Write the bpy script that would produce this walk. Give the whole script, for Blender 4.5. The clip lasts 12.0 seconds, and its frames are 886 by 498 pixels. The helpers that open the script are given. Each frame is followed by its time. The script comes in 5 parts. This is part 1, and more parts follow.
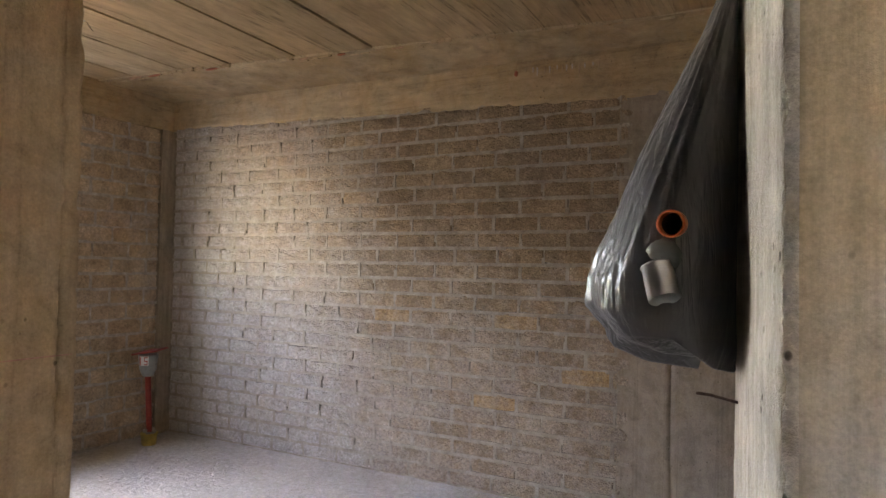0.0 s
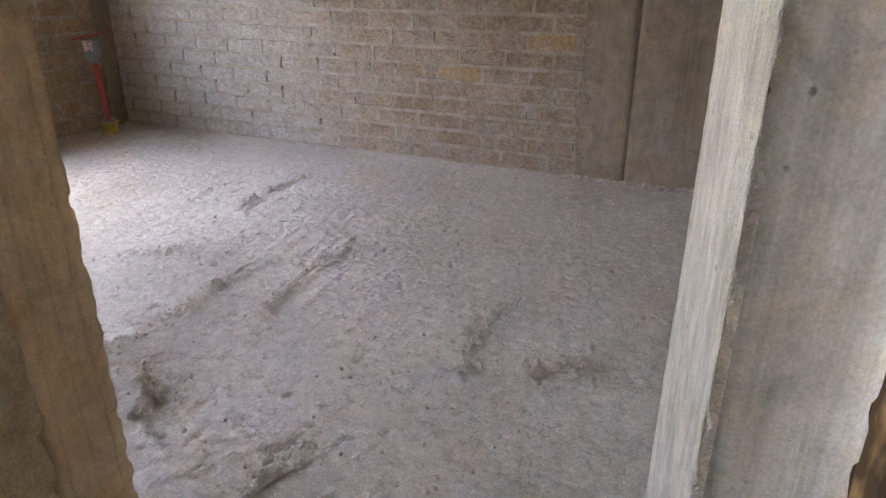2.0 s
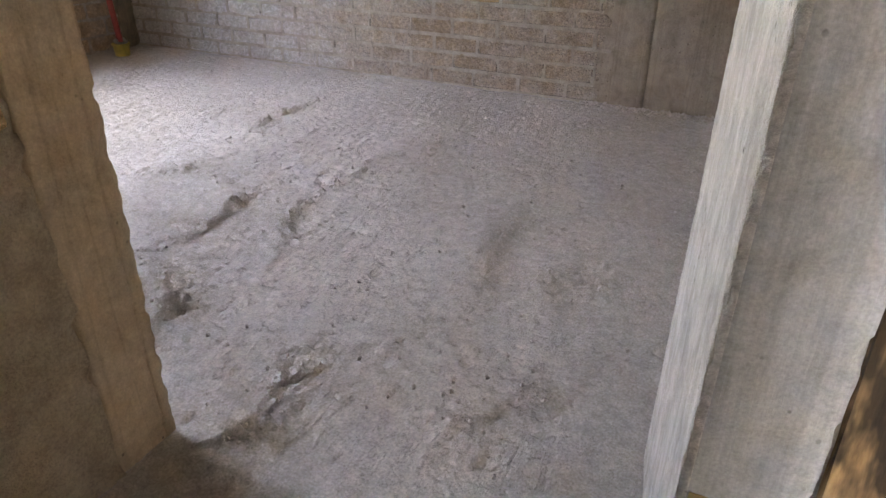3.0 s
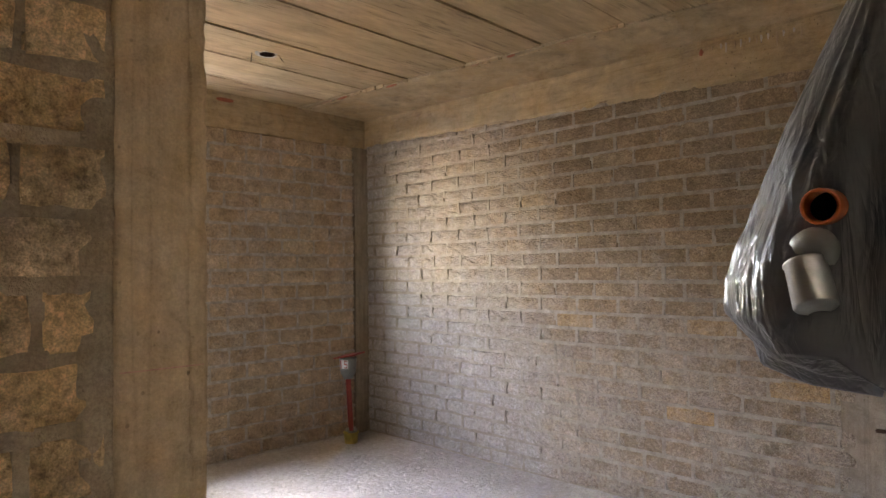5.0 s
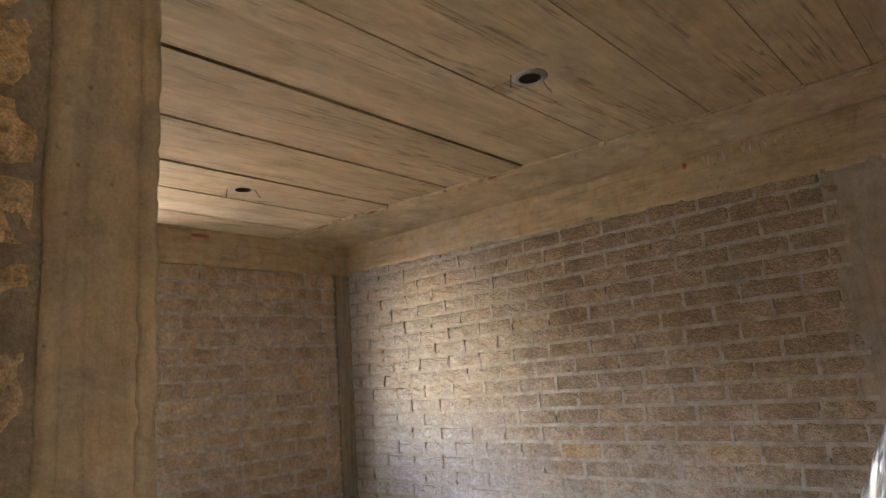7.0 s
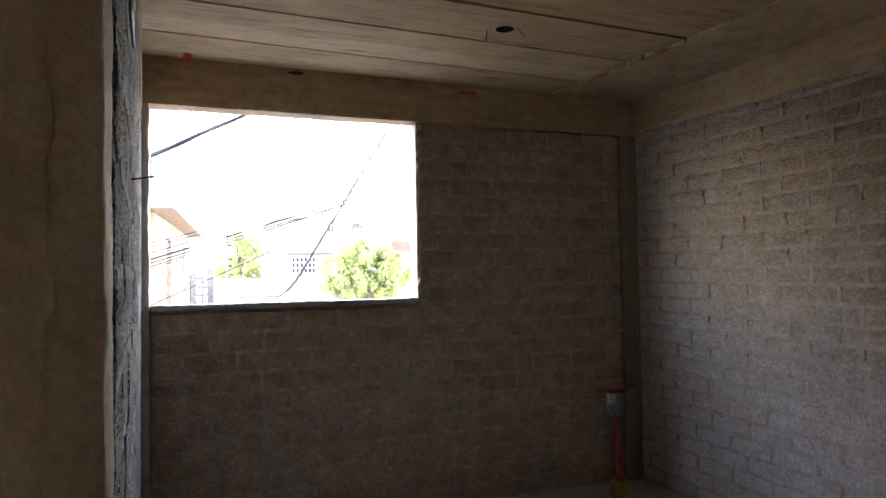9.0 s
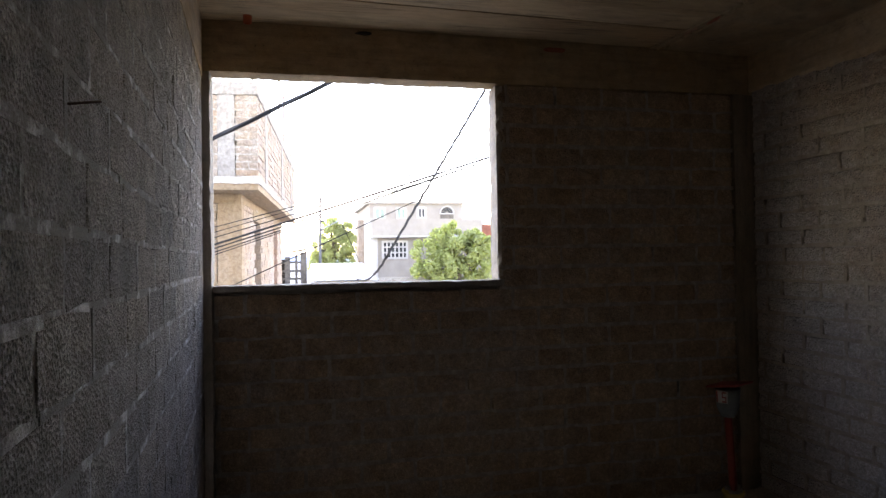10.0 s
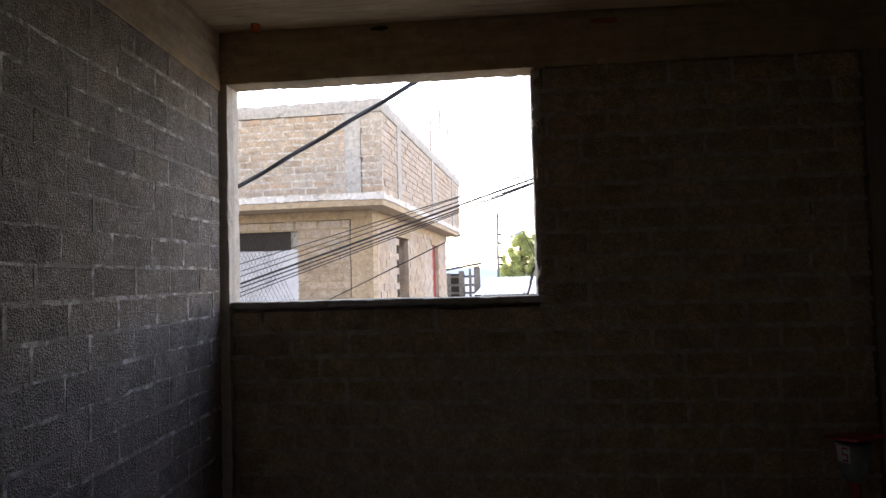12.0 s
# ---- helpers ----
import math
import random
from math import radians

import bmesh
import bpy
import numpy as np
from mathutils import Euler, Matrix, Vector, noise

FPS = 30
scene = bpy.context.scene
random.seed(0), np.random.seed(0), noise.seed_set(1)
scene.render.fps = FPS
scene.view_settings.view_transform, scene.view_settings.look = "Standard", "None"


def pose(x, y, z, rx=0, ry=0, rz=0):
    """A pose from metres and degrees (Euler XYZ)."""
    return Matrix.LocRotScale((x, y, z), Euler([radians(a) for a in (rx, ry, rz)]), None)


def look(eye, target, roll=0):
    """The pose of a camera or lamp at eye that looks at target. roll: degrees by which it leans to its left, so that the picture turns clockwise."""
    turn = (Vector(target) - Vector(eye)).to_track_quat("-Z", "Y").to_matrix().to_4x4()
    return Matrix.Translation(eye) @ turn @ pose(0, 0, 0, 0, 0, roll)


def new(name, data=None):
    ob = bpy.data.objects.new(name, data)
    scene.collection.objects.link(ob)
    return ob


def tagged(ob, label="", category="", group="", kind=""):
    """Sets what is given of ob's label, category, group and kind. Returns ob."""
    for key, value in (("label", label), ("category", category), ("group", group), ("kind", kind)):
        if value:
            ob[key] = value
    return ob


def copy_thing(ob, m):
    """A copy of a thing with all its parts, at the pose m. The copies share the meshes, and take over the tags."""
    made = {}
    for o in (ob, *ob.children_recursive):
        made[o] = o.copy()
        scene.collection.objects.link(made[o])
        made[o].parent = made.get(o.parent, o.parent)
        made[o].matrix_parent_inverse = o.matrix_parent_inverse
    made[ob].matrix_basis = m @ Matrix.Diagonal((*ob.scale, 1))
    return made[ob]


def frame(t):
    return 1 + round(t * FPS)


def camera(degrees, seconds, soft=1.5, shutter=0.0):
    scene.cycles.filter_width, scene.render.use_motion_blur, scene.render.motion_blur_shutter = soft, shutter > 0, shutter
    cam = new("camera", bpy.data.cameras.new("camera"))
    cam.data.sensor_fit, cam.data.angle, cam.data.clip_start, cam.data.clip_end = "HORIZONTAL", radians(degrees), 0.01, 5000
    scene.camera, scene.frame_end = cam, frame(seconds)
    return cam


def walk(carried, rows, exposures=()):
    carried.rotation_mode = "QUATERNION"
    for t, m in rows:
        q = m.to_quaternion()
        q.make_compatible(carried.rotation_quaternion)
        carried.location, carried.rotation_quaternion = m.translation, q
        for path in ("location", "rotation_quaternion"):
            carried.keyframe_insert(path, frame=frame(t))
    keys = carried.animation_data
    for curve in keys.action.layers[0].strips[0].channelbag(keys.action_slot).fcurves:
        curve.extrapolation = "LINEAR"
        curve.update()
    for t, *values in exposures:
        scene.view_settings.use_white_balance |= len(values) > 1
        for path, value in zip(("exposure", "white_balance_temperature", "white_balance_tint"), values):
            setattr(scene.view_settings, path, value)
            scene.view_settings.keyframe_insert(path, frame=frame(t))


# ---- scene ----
cam = camera(67.9, 12.0)

PATH = [
    (0, (4.543, -0.259, 1.383), (3.598, 1.502, 1.436), 1.0),
    (0.5, (4.533, -0.274, 1.333), (3.644, 1.515, 1.233), 1.0),
    (1, (4.513, -0.285, 1.25), (3.624, 1.469, 0.888), 2.1),
    (1.1, (4.514, -0.284, 1.231), (3.635, 1.465, 0.822), 1.9),
    (1.5, (4.521, -0.283, 1.17), (3.725, 1.451, 0.57), 0.2),
    (2, (4.516, -0.297, 1.114), (3.754, 1.383, 0.341), 0.2),
    (2.5, (4.515, -0.338, 1.053), (3.794, 1.277, 0.118), 0.2),
    (2.7, (4.513, -0.349, 1.044), (3.789, 1.25, 0.086), 0.3),
    (4.3, (4.553, -0.165, 1.255), (3.327, 1.4, 0.872), -0.1),
    (4.5, (4.558, -0.143, 1.29), (3.269, 1.37, 1.066), -0.1),
    (4.9, (4.592, -0.108, 1.382), (3.173, 1.3, 1.337), -0.1),
    (5, (4.598, -0.092, 1.386), (3.171, 1.307, 1.449), -0.7),
    (5.5, (4.631, -0.081, 1.488), (3.281, 1.332, 1.916), -3.3),
    (6, (4.658, -0.093, 1.515), (3.338, 1.317, 2.033), -4.4),
    (6.5, (4.619, -0.074, 1.521), (3.283, 1.318, 2.046), -4.1),
    (6.7, (4.555, -0.041, 1.509), (3.222, 1.371, 1.987), -3.7),
    (8.3, (4.068, 0.352, 1.5), (2.408, 1.466, 1.551), -2.2),
    (8.5, (4.054, 0.406, 1.501), (2.289, 1.346, 1.563), -0.9),
    (9, (3.962, 0.465, 1.498), (2.094, 1.176, 1.566), -0.9),
    (9.3, (3.906, 0.515, 1.486), (2.022, 1.187, 1.501), 0.5),
    (9.5, (3.784, 0.555, 1.463), (1.889, 1.192, 1.506), -0.6),
    (10, (3.601, 0.662, 1.458), (1.65, 1.102, 1.487), -0.9),
    (10.5, (3.583, 0.873, 1.454), (1.591, 0.997, 1.583), -1.5),
    (11, (3.568, 1.18, 1.452), (1.57, 1.265, 1.504), -0.9),
    (11.5, (3.4, 1.39, 1.426), (1.404, 1.338, 1.527), 0.5),
    (12, (3.241, 1.654, 1.438), (1.252, 1.461, 1.521), -1.5),
]
# exposure of the clip's camera along the walk: stops
walk(cam, [(t, look(eye, target, roll)) for t, eye, target, roll in PATH],
     exposures=[(t, s, k, 27) for t, s, k in ((0.0, 7.1, 9800), (4.3, 7.1, 9800), (5.0, 7.25, 10300), (6.7, 7.25, 10300), (8.3, 7.0, 8300), (8.6, 6.4, 8000),
                                              (9.0, 5.4, 8600), (9.5, 4.4, 9000), (10.0, 3.9, 9200), (10.5, 3.45, 9500), (12.0, 3.35, 9500))])

# ---------------------------------------------------------------- light
SUN_ELEV, SUN_AZ = 57.0, 248.0     # azimuth counted from +y towards +x
world = bpy.data.worlds.new("sky")
scene.world = world
world.use_nodes = True
wn = world.node_tree.nodes
sky = wn.new("ShaderNodeTexSky")
sky.sky_type = "NISHITA"
sky.sun_disc = False
sky.sun_elevation = radians(SUN_ELEV)
sky.sun_rotation = radians(SUN_AZ)
sky.dust_density = 0.1
sky.air_density = 1.0
sky.ozone_density = 2.0
wn["Background"].inputs["Strength"].default_value = 0.12
world.node_tree.links.new(sky.outputs[0], wn["Background"].inputs["Color"])
sun = new("sun", bpy.data.lights.new("sun", "SUN"))
sun.data.energy = 0.12
sun.data.angle = radians(40.0)
sun.data.color = (0.48, 0.76, 1.0)
sd = Vector((math.sin(radians(SUN_AZ)) * math.cos(radians(SUN_ELEV)),
             math.cos(radians(SUN_AZ)) * math.cos(radians(SUN_ELEV)), math.sin(radians(SUN_ELEV))))
sun.matrix_world = look(sd * 40, (0, 0, 0))


# ---------------------------------------------------------------- materials
class Mat:
    """A small builder for node materials."""

    def __init__(self, name, rough=0.9, metal=0.0):
        self.m = bpy.data.materials.new(name)
        self.m.use_nodes = True
        self.t = self.m.node_tree
        self.b = self.t.nodes["Principled BSDF"]
        self.b.inputs["Roughness"].default_value = rough
        self.b.inputs["Metallic"].default_value = metal
        self.b.inputs["Specular IOR Level"].default_value = 0.25
        self.co = None

    def n(self, kind, **kw):
        node = self.t.nodes.new("ShaderNode" + kind)
        for k, v in kw.items():
            if k in node.inputs:
                node.inputs[k].default_value = v
        return node

    def link(self, a, b):
        self.t.links.new(a, b)

    def coords(self, scale=(1, 1, 1), shift=True, world_space=True):
        geo = self.n("NewGeometry")
        mp = self.n("Mapping")
        mp.inputs["Scale"].default_value = scale
        if world_space:
            self.link(geo.outputs["Position"], mp.inputs["Vector"])
        else:
            self.link(self.n("TexCoord").outputs["Object"], mp.inputs["Vector"])
        return mp.outputs[0]

    def noise(self, scale, detail=4, rough=0.6, vec=None, dist=0.0):
        nd = self.n("TexNoise", Scale=scale, Detail=detail, Roughness=rough, Distortion=dist)
        if vec is None:
            vec = self.coords()
        self.link(vec, nd.inputs["Vector"])
        return nd.outputs["Fac"]

    def voronoi(self, scale, vec=None):
        nd = self.n("TexVoronoi", Scale=scale)
        self.link(vec if vec is not None else self.coords(), nd.inputs["Vector"])
        return nd.outputs["Distance"]

    def ramp(self, fac, stops):
        r = self.n("ValToRGB")
        e = r.color_ramp.elements
        while len(e) < len(stops):
            e.new(0.5)
        for el, (p, c) in zip(e, stops):
            el.position = p
            el.color = (*c, 1) if isinstance(c, tuple) else (c, c, c, 1)
        self.link(fac, r.inputs["Fac"])
        return r.outputs["Color"]

    def mix(self, fac, a, b, mode="MIX"):
        nd = self.n("Mix")
        nd.data_type = "RGBA"
        nd.blend_type = mode
        for sock, v in ((nd.inputs["Factor"], fac), (nd.inputs[6], a), (nd.inputs[7], b)):
            if isinstance(v, (int, float)):
                sock.default_value = v
            elif isinstance(v, tuple):
                sock.default_value = (*v, 1)
            else:
                self.link(v, sock)
        return nd.outputs[2]

    def maths(self, op, a, b=0.0):
        nd = self.n("Math")
        nd.operation = op
        for i, v in enumerate((a, b)):
            if isinstance(v, (int, float)):
                nd.inputs[i].default_value = v
            else:
                self.link(v, nd.inputs[i])
        return nd.outputs[0]

    def colour(self, c):
        if isinstance(c, tuple):
            self.b.inputs["Base Color"].default_value = (*c, 1)
        else:
            self.link(c, self.b.inputs["Base Color"])
        return self

    def bump(self, height, dist=0.003, strength=1.0, base=None):
        nd = self.n("Bump", Strength=strength, Distance=dist)
        self.link(height, nd.inputs["Height"])
        if base is not None:
            self.link(base, nd.inputs["Normal"])
        self.link(nd.outputs[0], self.b.inputs["Normal"])
        return nd.outputs[0]


def object_random(m):
    return m.n("ObjectInfo").outputs["Random"]


def island_random(m):
    return m.n("NewGeometry").outputs["Random Per Island"]


def block_material(name, stops, smear=0.5, grain=1.0, rand=object_random, splash=0.0, pit=120, drift=1.1, lump=150):
    """Porous volcanic-aggregate block with smears of mortar."""
    m = Mat(name, 0.95)
    base = m.ramp(rand(m), stops)
    tone = m.ramp(m.noise(9, 3), [(0.3, 0.72), (0.7, 1.2)])
    base = m.mix(1.0, base, tone, "MULTIPLY")
    fld = m.maths("ADD", m.maths("MULTIPLY", m.noise(7.5, 6, 0.72, dist=0.6), 0.6), m.maths("MULTIPLY", m.noise(0.9, 2, 0.5), 0.4))
    if splash:
        sep = m.n("SeparateXYZ")
        m.link(m.n("NewGeometry").outputs["Position"], sep.inputs[0])
        fld = m.maths("ADD", fld, m.maths("MULTIPLY", m.maths("SUBTRACT", 1.35, sep.outputs["Z"]), splash))
        # more mortar was splashed towards the window end of the room
        near = m.maths("MAXIMUM", m.maths("SUBTRACT", 1.7, sep.outputs["X"]), -0.5)
        fld = m.maths("ADD", fld, m.maths("MULTIPLY", near, splash * drift))
    sm = m.ramp(fld, [(0.52 - 0.24 * smear, 0.0), (0.86 - 0.14 * smear, 1.0)])
    grit = m.ramp(m.noise(22, 6, 0.75), [(0.3, (0.40, 0.365, 0.33)), (0.7, (0.57, 0.53, 0.485))])
    base = m.mix(m.maths("MULTIPLY", sm, 0.8), base, grit)
    speck = m.ramp(m.voronoi(lump), [(0.0, 0.45), (0.35, 0.95), (0.8, 1.25)])
    base = m.mix(0.8, base, speck, "MULTIPLY")
    fine = m.ramp(m.noise(260, 2, 0.7), [(0.35, 0.6), (0.65, 1.25)])
    base = m.mix(0.8, base, fine, "MULTIPLY")
    mid = m.ramp(m.noise(48, 4, 0.7), [(0.35, 0.72), (0.65, 1.25)])
    base = m.mix(0.8, base, mid, "MULTIPLY")
    m.colour(base)
    pits = m.maths("ADD", m.maths("MULTIPLY", m.voronoi(pit), 0.9), m.maths("MULTIPLY", m.noise(70, 5, 0.7), 1.2))
    m.bump(pits, 0.008 * grain, 1.0)
    return m.m


def concrete_material(name, col, streak=(1, 1, 0.08), dark=0.7, light=1.2, pores=1.0, warm=0.25, bump=0.002, stain=None):
    """Board-formed concrete: streaks along the form boards, pores, patches and a few darker runs."""
    m = Mat(name, 0.9)
    vec = m.coords(streak)
    st = m.ramp(m.noise(26, 6, 0.7, vec), [(0.3, dark), (0.7, light)])
    base = m.mix(1.0, col, st, "MULTIPLY")
    patch = m.ramp(m.noise(3.2, 6, 0.7, dist=0.8), [(0.4, 0.0), (0.65, 1.0)])
    base = m.mix(m.maths("MULTIPLY", patch, warm), base, (col[0] * 0.95, col[1] * 0.78, col[2] * 0.55))
    if stain:
        # form oil has left the upper part tan
        sep = m.n("SeparateXYZ")
        m.link(m.n("NewGeometry").outputs["Position"], sep.inputs[0])
        lvl = m.maths("ADD", m.maths("MULTIPLY", m.maths("SUBTRACT", sep.outputs["Z"], 1.15), 0.9), m.noise(4, 4, 0.6))
        base = m.mix(m.ramp(lvl, [(0.3, 0.0), (0.85, 1.0)]), base, m.mix(1.0, stain, st, "MULTIPLY"))
    cloud = m.ramp(m.noise(11, 7, 0.75, dist=0.5), [(0.3, 0.72), (0.5, 1.0), (0.72, 1.2)])
    base = m.mix(1.0, base, cloud, "MULTIPLY")
    grain = m.ramp(m.noise(210, 3, 0.7), [(0.3, 0.78), (0.7, 1.15)])
    base = m.mix(0.8, base, grain, "MULTIPLY")
    spots = m.ramp(m.voronoi(42, m.coords((1, 1, 0.8))), [(0.0, 0.2), (0.10, 0.3), (0.16, 1.0)])
    gate = m.ramp(m.noise(5, 3), [(0.5, 0.0), (0.62, 1.0)])
    base = m.mix(m.maths("MULTIPLY", gate, 0.85 * pores), base, spots, "MULTIPLY")
    crack = m.ramp(m.noise(5.5, 3, 0.5, m.coords((streak[0] * 1.3 if streak[0] == 1 else 0.03, streak[1] * 1.3 if streak[1] == 1 else 0.03, streak[2] * 1.3 if streak[2] == 1 else 0.03))), [(0.488, 1.0), (0.5, 0.45), (0.512, 1.0)])
    base = m.mix(0.25, base, crack, "MULTIPLY")
    m.colour(base)
    h = m.maths("ADD", m.maths("MULTIPLY", m.noise(26, 6, 0.7, vec), 0.9), m.maths("MULTIPLY", m.noise(130, 4, 0.75), 0.5))
    h = m.maths("ADD", h, m.maths("MULTIPLY", m.mix(gate, (1.0, 1.0, 1.0), spots), 0.6 * pores))
    m.bump(h, bump * 1.8, 0.9)
    return m.m


def plain_material(name, col, rough=0.6, metal=0.0, vary=0.25, scale=20, bump=0.0005, spec=0.4):
    m = Mat(name, rough, metal)
    m.b.inputs["Specular IOR Level"].default_value = spec
    v = m.ramp(m.noise(scale, 5, 0.65), [(0.3, 1 - vary), (0.7, 1 + vary)])
    m.colour(m.mix(1.0, col, v, "MULTIPLY"))
    m.bump(m.noise(scale * 4, 4), bump, 0.6)
    return m.m


BLOCK_STOPS = [(0.0, (0.29, 0.20, 0.13)), (0.3, (0.34, 0.235, 0.15)), (0.6, (0.31, 0.225, 0.155)), (0.8, (0.35, 0.245, 0.16)), (1.0, (0.37, 0.265, 0.175))]
M_block = block_material("porous_block", BLOCK_STOPS, 0.5, 1.4, splash=0.11, drift=1.9, pit=95)
M_block_orange = block_material("porous_block_orange", [(0.0, (0.38, 0.24, 0.125)), (1.0, (0.43, 0.255, 0.115))], 0.3)
# same block colours times 1.28: lifts the shade on the window wall
M_block_window = block_material("porous_block_lifted", [(p, tuple(c * 1.28 for c in col)) for p, col in BLOCK_STOPS], 0.15, splash=0.02, drift=0.0)
M_block_grey = block_material("porous_block_grey", [(0.0, (0.21, 0.18, 0.158)), (0.5, (0.26, 0.22, 0.19)), (1.0, (0.285, 0.235, 0.19))], -0.25, 2.0, pit=150)
M_block_near = block_material("porous_block_tan", [(0.0, (0.60, 0.38, 0.20)), (0.5, (0.66, 0.42, 0.22)), (1.0, (0.60, 0.42, 0.265))], -0.3, 2.4, pit=55, lump=62)


def mortar_material(name="mortar", lo=(0.29, 0.265, 0.225), hi=(0.46, 0.42, 0.36), a=0.3, b=0.7, rise=0.0):
    m = Mat(name, 0.95)
    f = m.noise(16, 5, 0.7)
    if rise:
        sep = m.n("SeparateXYZ")
        m.link(m.n("NewGeometry").outputs["Position"], sep.inputs[0])
        f = m.maths("ADD", m.maths("ADD", m.maths("MULTIPLY", f, 0.5), m.maths("MULTIPLY", m.noise(1.3, 3), 0.5)), m.maths("MULTIPLY", m.maths("SUBTRACT", sep.outputs["Z"], 1.4), rise))
    v = m.ramp(f, [(a, lo), (b, hi)])
    v = m.mix(0.7, v, m.ramp(m.noise(150, 3, 0.7), [(0.3, 0.65), (0.7, 1.2)]), "MULTIPLY")
    m.colour(v)
    m.bump(m.maths("ADD", m.noise(60, 5, 0.7), m.noise(240, 2)), 0.004, 0.9)
    return m.m


M_mortar = mortar_material()
M_mortar_warm = mortar_material("mortar_warm", (0.30, 0.243, 0.188), (0.47, 0.40, 0.32), 0.36, 0.66)
M_mortar_window = mortar_material("mortar_window", (0.33, 0.275, 0.225), (0.52, 0.455, 0.385), 0.40, 0.64)
M_mortar_brown = mortar_material("mortar_brown", (0.28, 0.20, 0.13), (0.41, 0.31, 0.205), 0.35, 0.65)
M_mortar_dark = mortar_material("mortar_dark", (0.21, 0.185, 0.16), (0.62, 0.575, 0.52), 0.50, 0.68)
M_pier = concrete_material("formed_concrete", (0.52, 0.52, 0.51), (1, 1, 0.03), 0.68, 1.18, 0.8, 0.2, 0.0015, (0.52, 0.415, 0.285))
M_arris = concrete_material("broken_arris", (0.58, 0.55, 0.51), (1, 1, 1), 0.6, 1.3, 1.6, 0.15, 0.006)
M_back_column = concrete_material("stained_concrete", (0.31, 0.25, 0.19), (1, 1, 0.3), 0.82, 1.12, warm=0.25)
M_column = concrete_material("brown_concrete", (0.47, 0.34, 0.225), (1, 1, 0.12), 0.8, 1.12, warm=0.4)
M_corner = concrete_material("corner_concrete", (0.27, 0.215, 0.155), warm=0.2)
M_beam = concrete_material("beam_concrete", (0.43, 0.31, 0.19), (0.15, 0.15, 1), warm=0.5)
M_white = concrete_material("rough_pale_concrete", (0.47, 0.42, 0.36), (1, 1, 0.25), 0.7, 1.2, 1.6, 0.2, 0.008)
M_window_column = concrete_material("pale_column_concrete", (0.52, 0.46, 0.39), (1, 1, 0.05), 0.75, 1.15, 1.0, 0.2, 0.004)


def ceiling_material():
    m = Mat("board_marked_ceiling", 0.85)
    vec = m.coords((1.0, 0.1, 1.0))
    base = m.ramp(island_random(m), [(0.0, (0.37, 0.25, 0.14)), (0.35, (0.465, 0.325, 0.19)), (0.7, (0.435, 0.285, 0.16)), (1.0, (0.52, 0.38, 0.235))])
    g = m.ramp(m.noise(42, 6, 0.7, vec), [(0.3, 0.80), (0.7, 1.13)])
    base = m.mix(1.0, base, g, "MULTIPLY")
    p = m.ramp(m.noise(7, 7, 0.75, m.coords((1.0, 0.4, 1.0)), 0.6), [(0.3, 0.72), (0.5, 1.0), (0.7, 1.15)])
    base = m.mix(1.0, base, p, "MULTIPLY")
    kn = m.ramp(m.voronoi(5, m.coords((1.0, 0.22, 1.0))), [(0.0, 0.35), (0.05, 0.5), (0.09, 1.0)])
    base = m.mix(0.7, base, kn, "MULTIPLY")
    slit = m.ramp(m.noise(7, 4, 0.6, m.coords((1.3, 0.045, 1.0))), [(0.485, 1.0), (0.497, 0.3), (0.509, 1.0)])
    gate = m.ramp(m.noise(2.2, 3), [(0.40, 0.0), (0.50, 1.0)])
    base = m.mix(m.maths("MULTIPLY", gate, 0.8), base, slit, "MULTIPLY")
    m.colour(base)
    h = m.maths("ADD", m.noise(55, 6, 0.7, vec), m.maths("MULTIPLY", m.noise(160, 3), 0.3))
    h = m.maths("ADD", h, m.maths("MULTIPLY", m.noise(13, 6, 0.75, m.coords((1.0, 0.3, 1.0))), 1.2))
    m.bump(h, 0.004, 0.9)
    return m.m


M_ceiling = ceiling_material()


def floor_material():
    m = Mat("rough_screed", 1.0)
    m.b.inputs["Specular IOR Level"].default_value = 0.04
    base = m.ramp(m.noise(1.6, 6, 0.7), [(0.3, (0.42, 0.37, 0.32)), (0.7, (0.54, 0.485, 0.43))])
    f = m.ramp(m.noise(24, 6, 0.75), [(0.3, 0.78), (0.7, 1.18)])
    base = m.mix(1.0, base, f, "MULTIPLY")
    g = m.ramp(m.noise(150, 4, 0.75), [(0.3, 0.65), (0.7, 1.25)])
    base = m.mix(0.9, base, g, "MULTIPLY")
    m.colour(base)
    geo = m.n("NewGeometry")
    mp = m.n("Mapping")
    mp.inputs["Rotation"].default_value = (0, 0, 0.3)
    mp.inputs["Scale"].default_value = (1.0, 0.12, 1.0)
    m.link(geo.outputs["Position"], mp.inputs["Vector"])
    gate = m.ramp(m.noise(2.6, 3), [(0.42, 0.15), (0.6, 1.0)])
    h = m.maths("MULTIPLY", m.maths("MULTIPLY", m.noise(90, 4, 0.6, mp.outputs[0], 0.8), 0.7), gate)
    h = m.maths("ADD", h, m.maths("MULTIPLY", m.noise(70, 6, 0.75), 0.9))
    m.bump(h, 0.010, 1.0)
    return m.m


M_floor = floor_material()


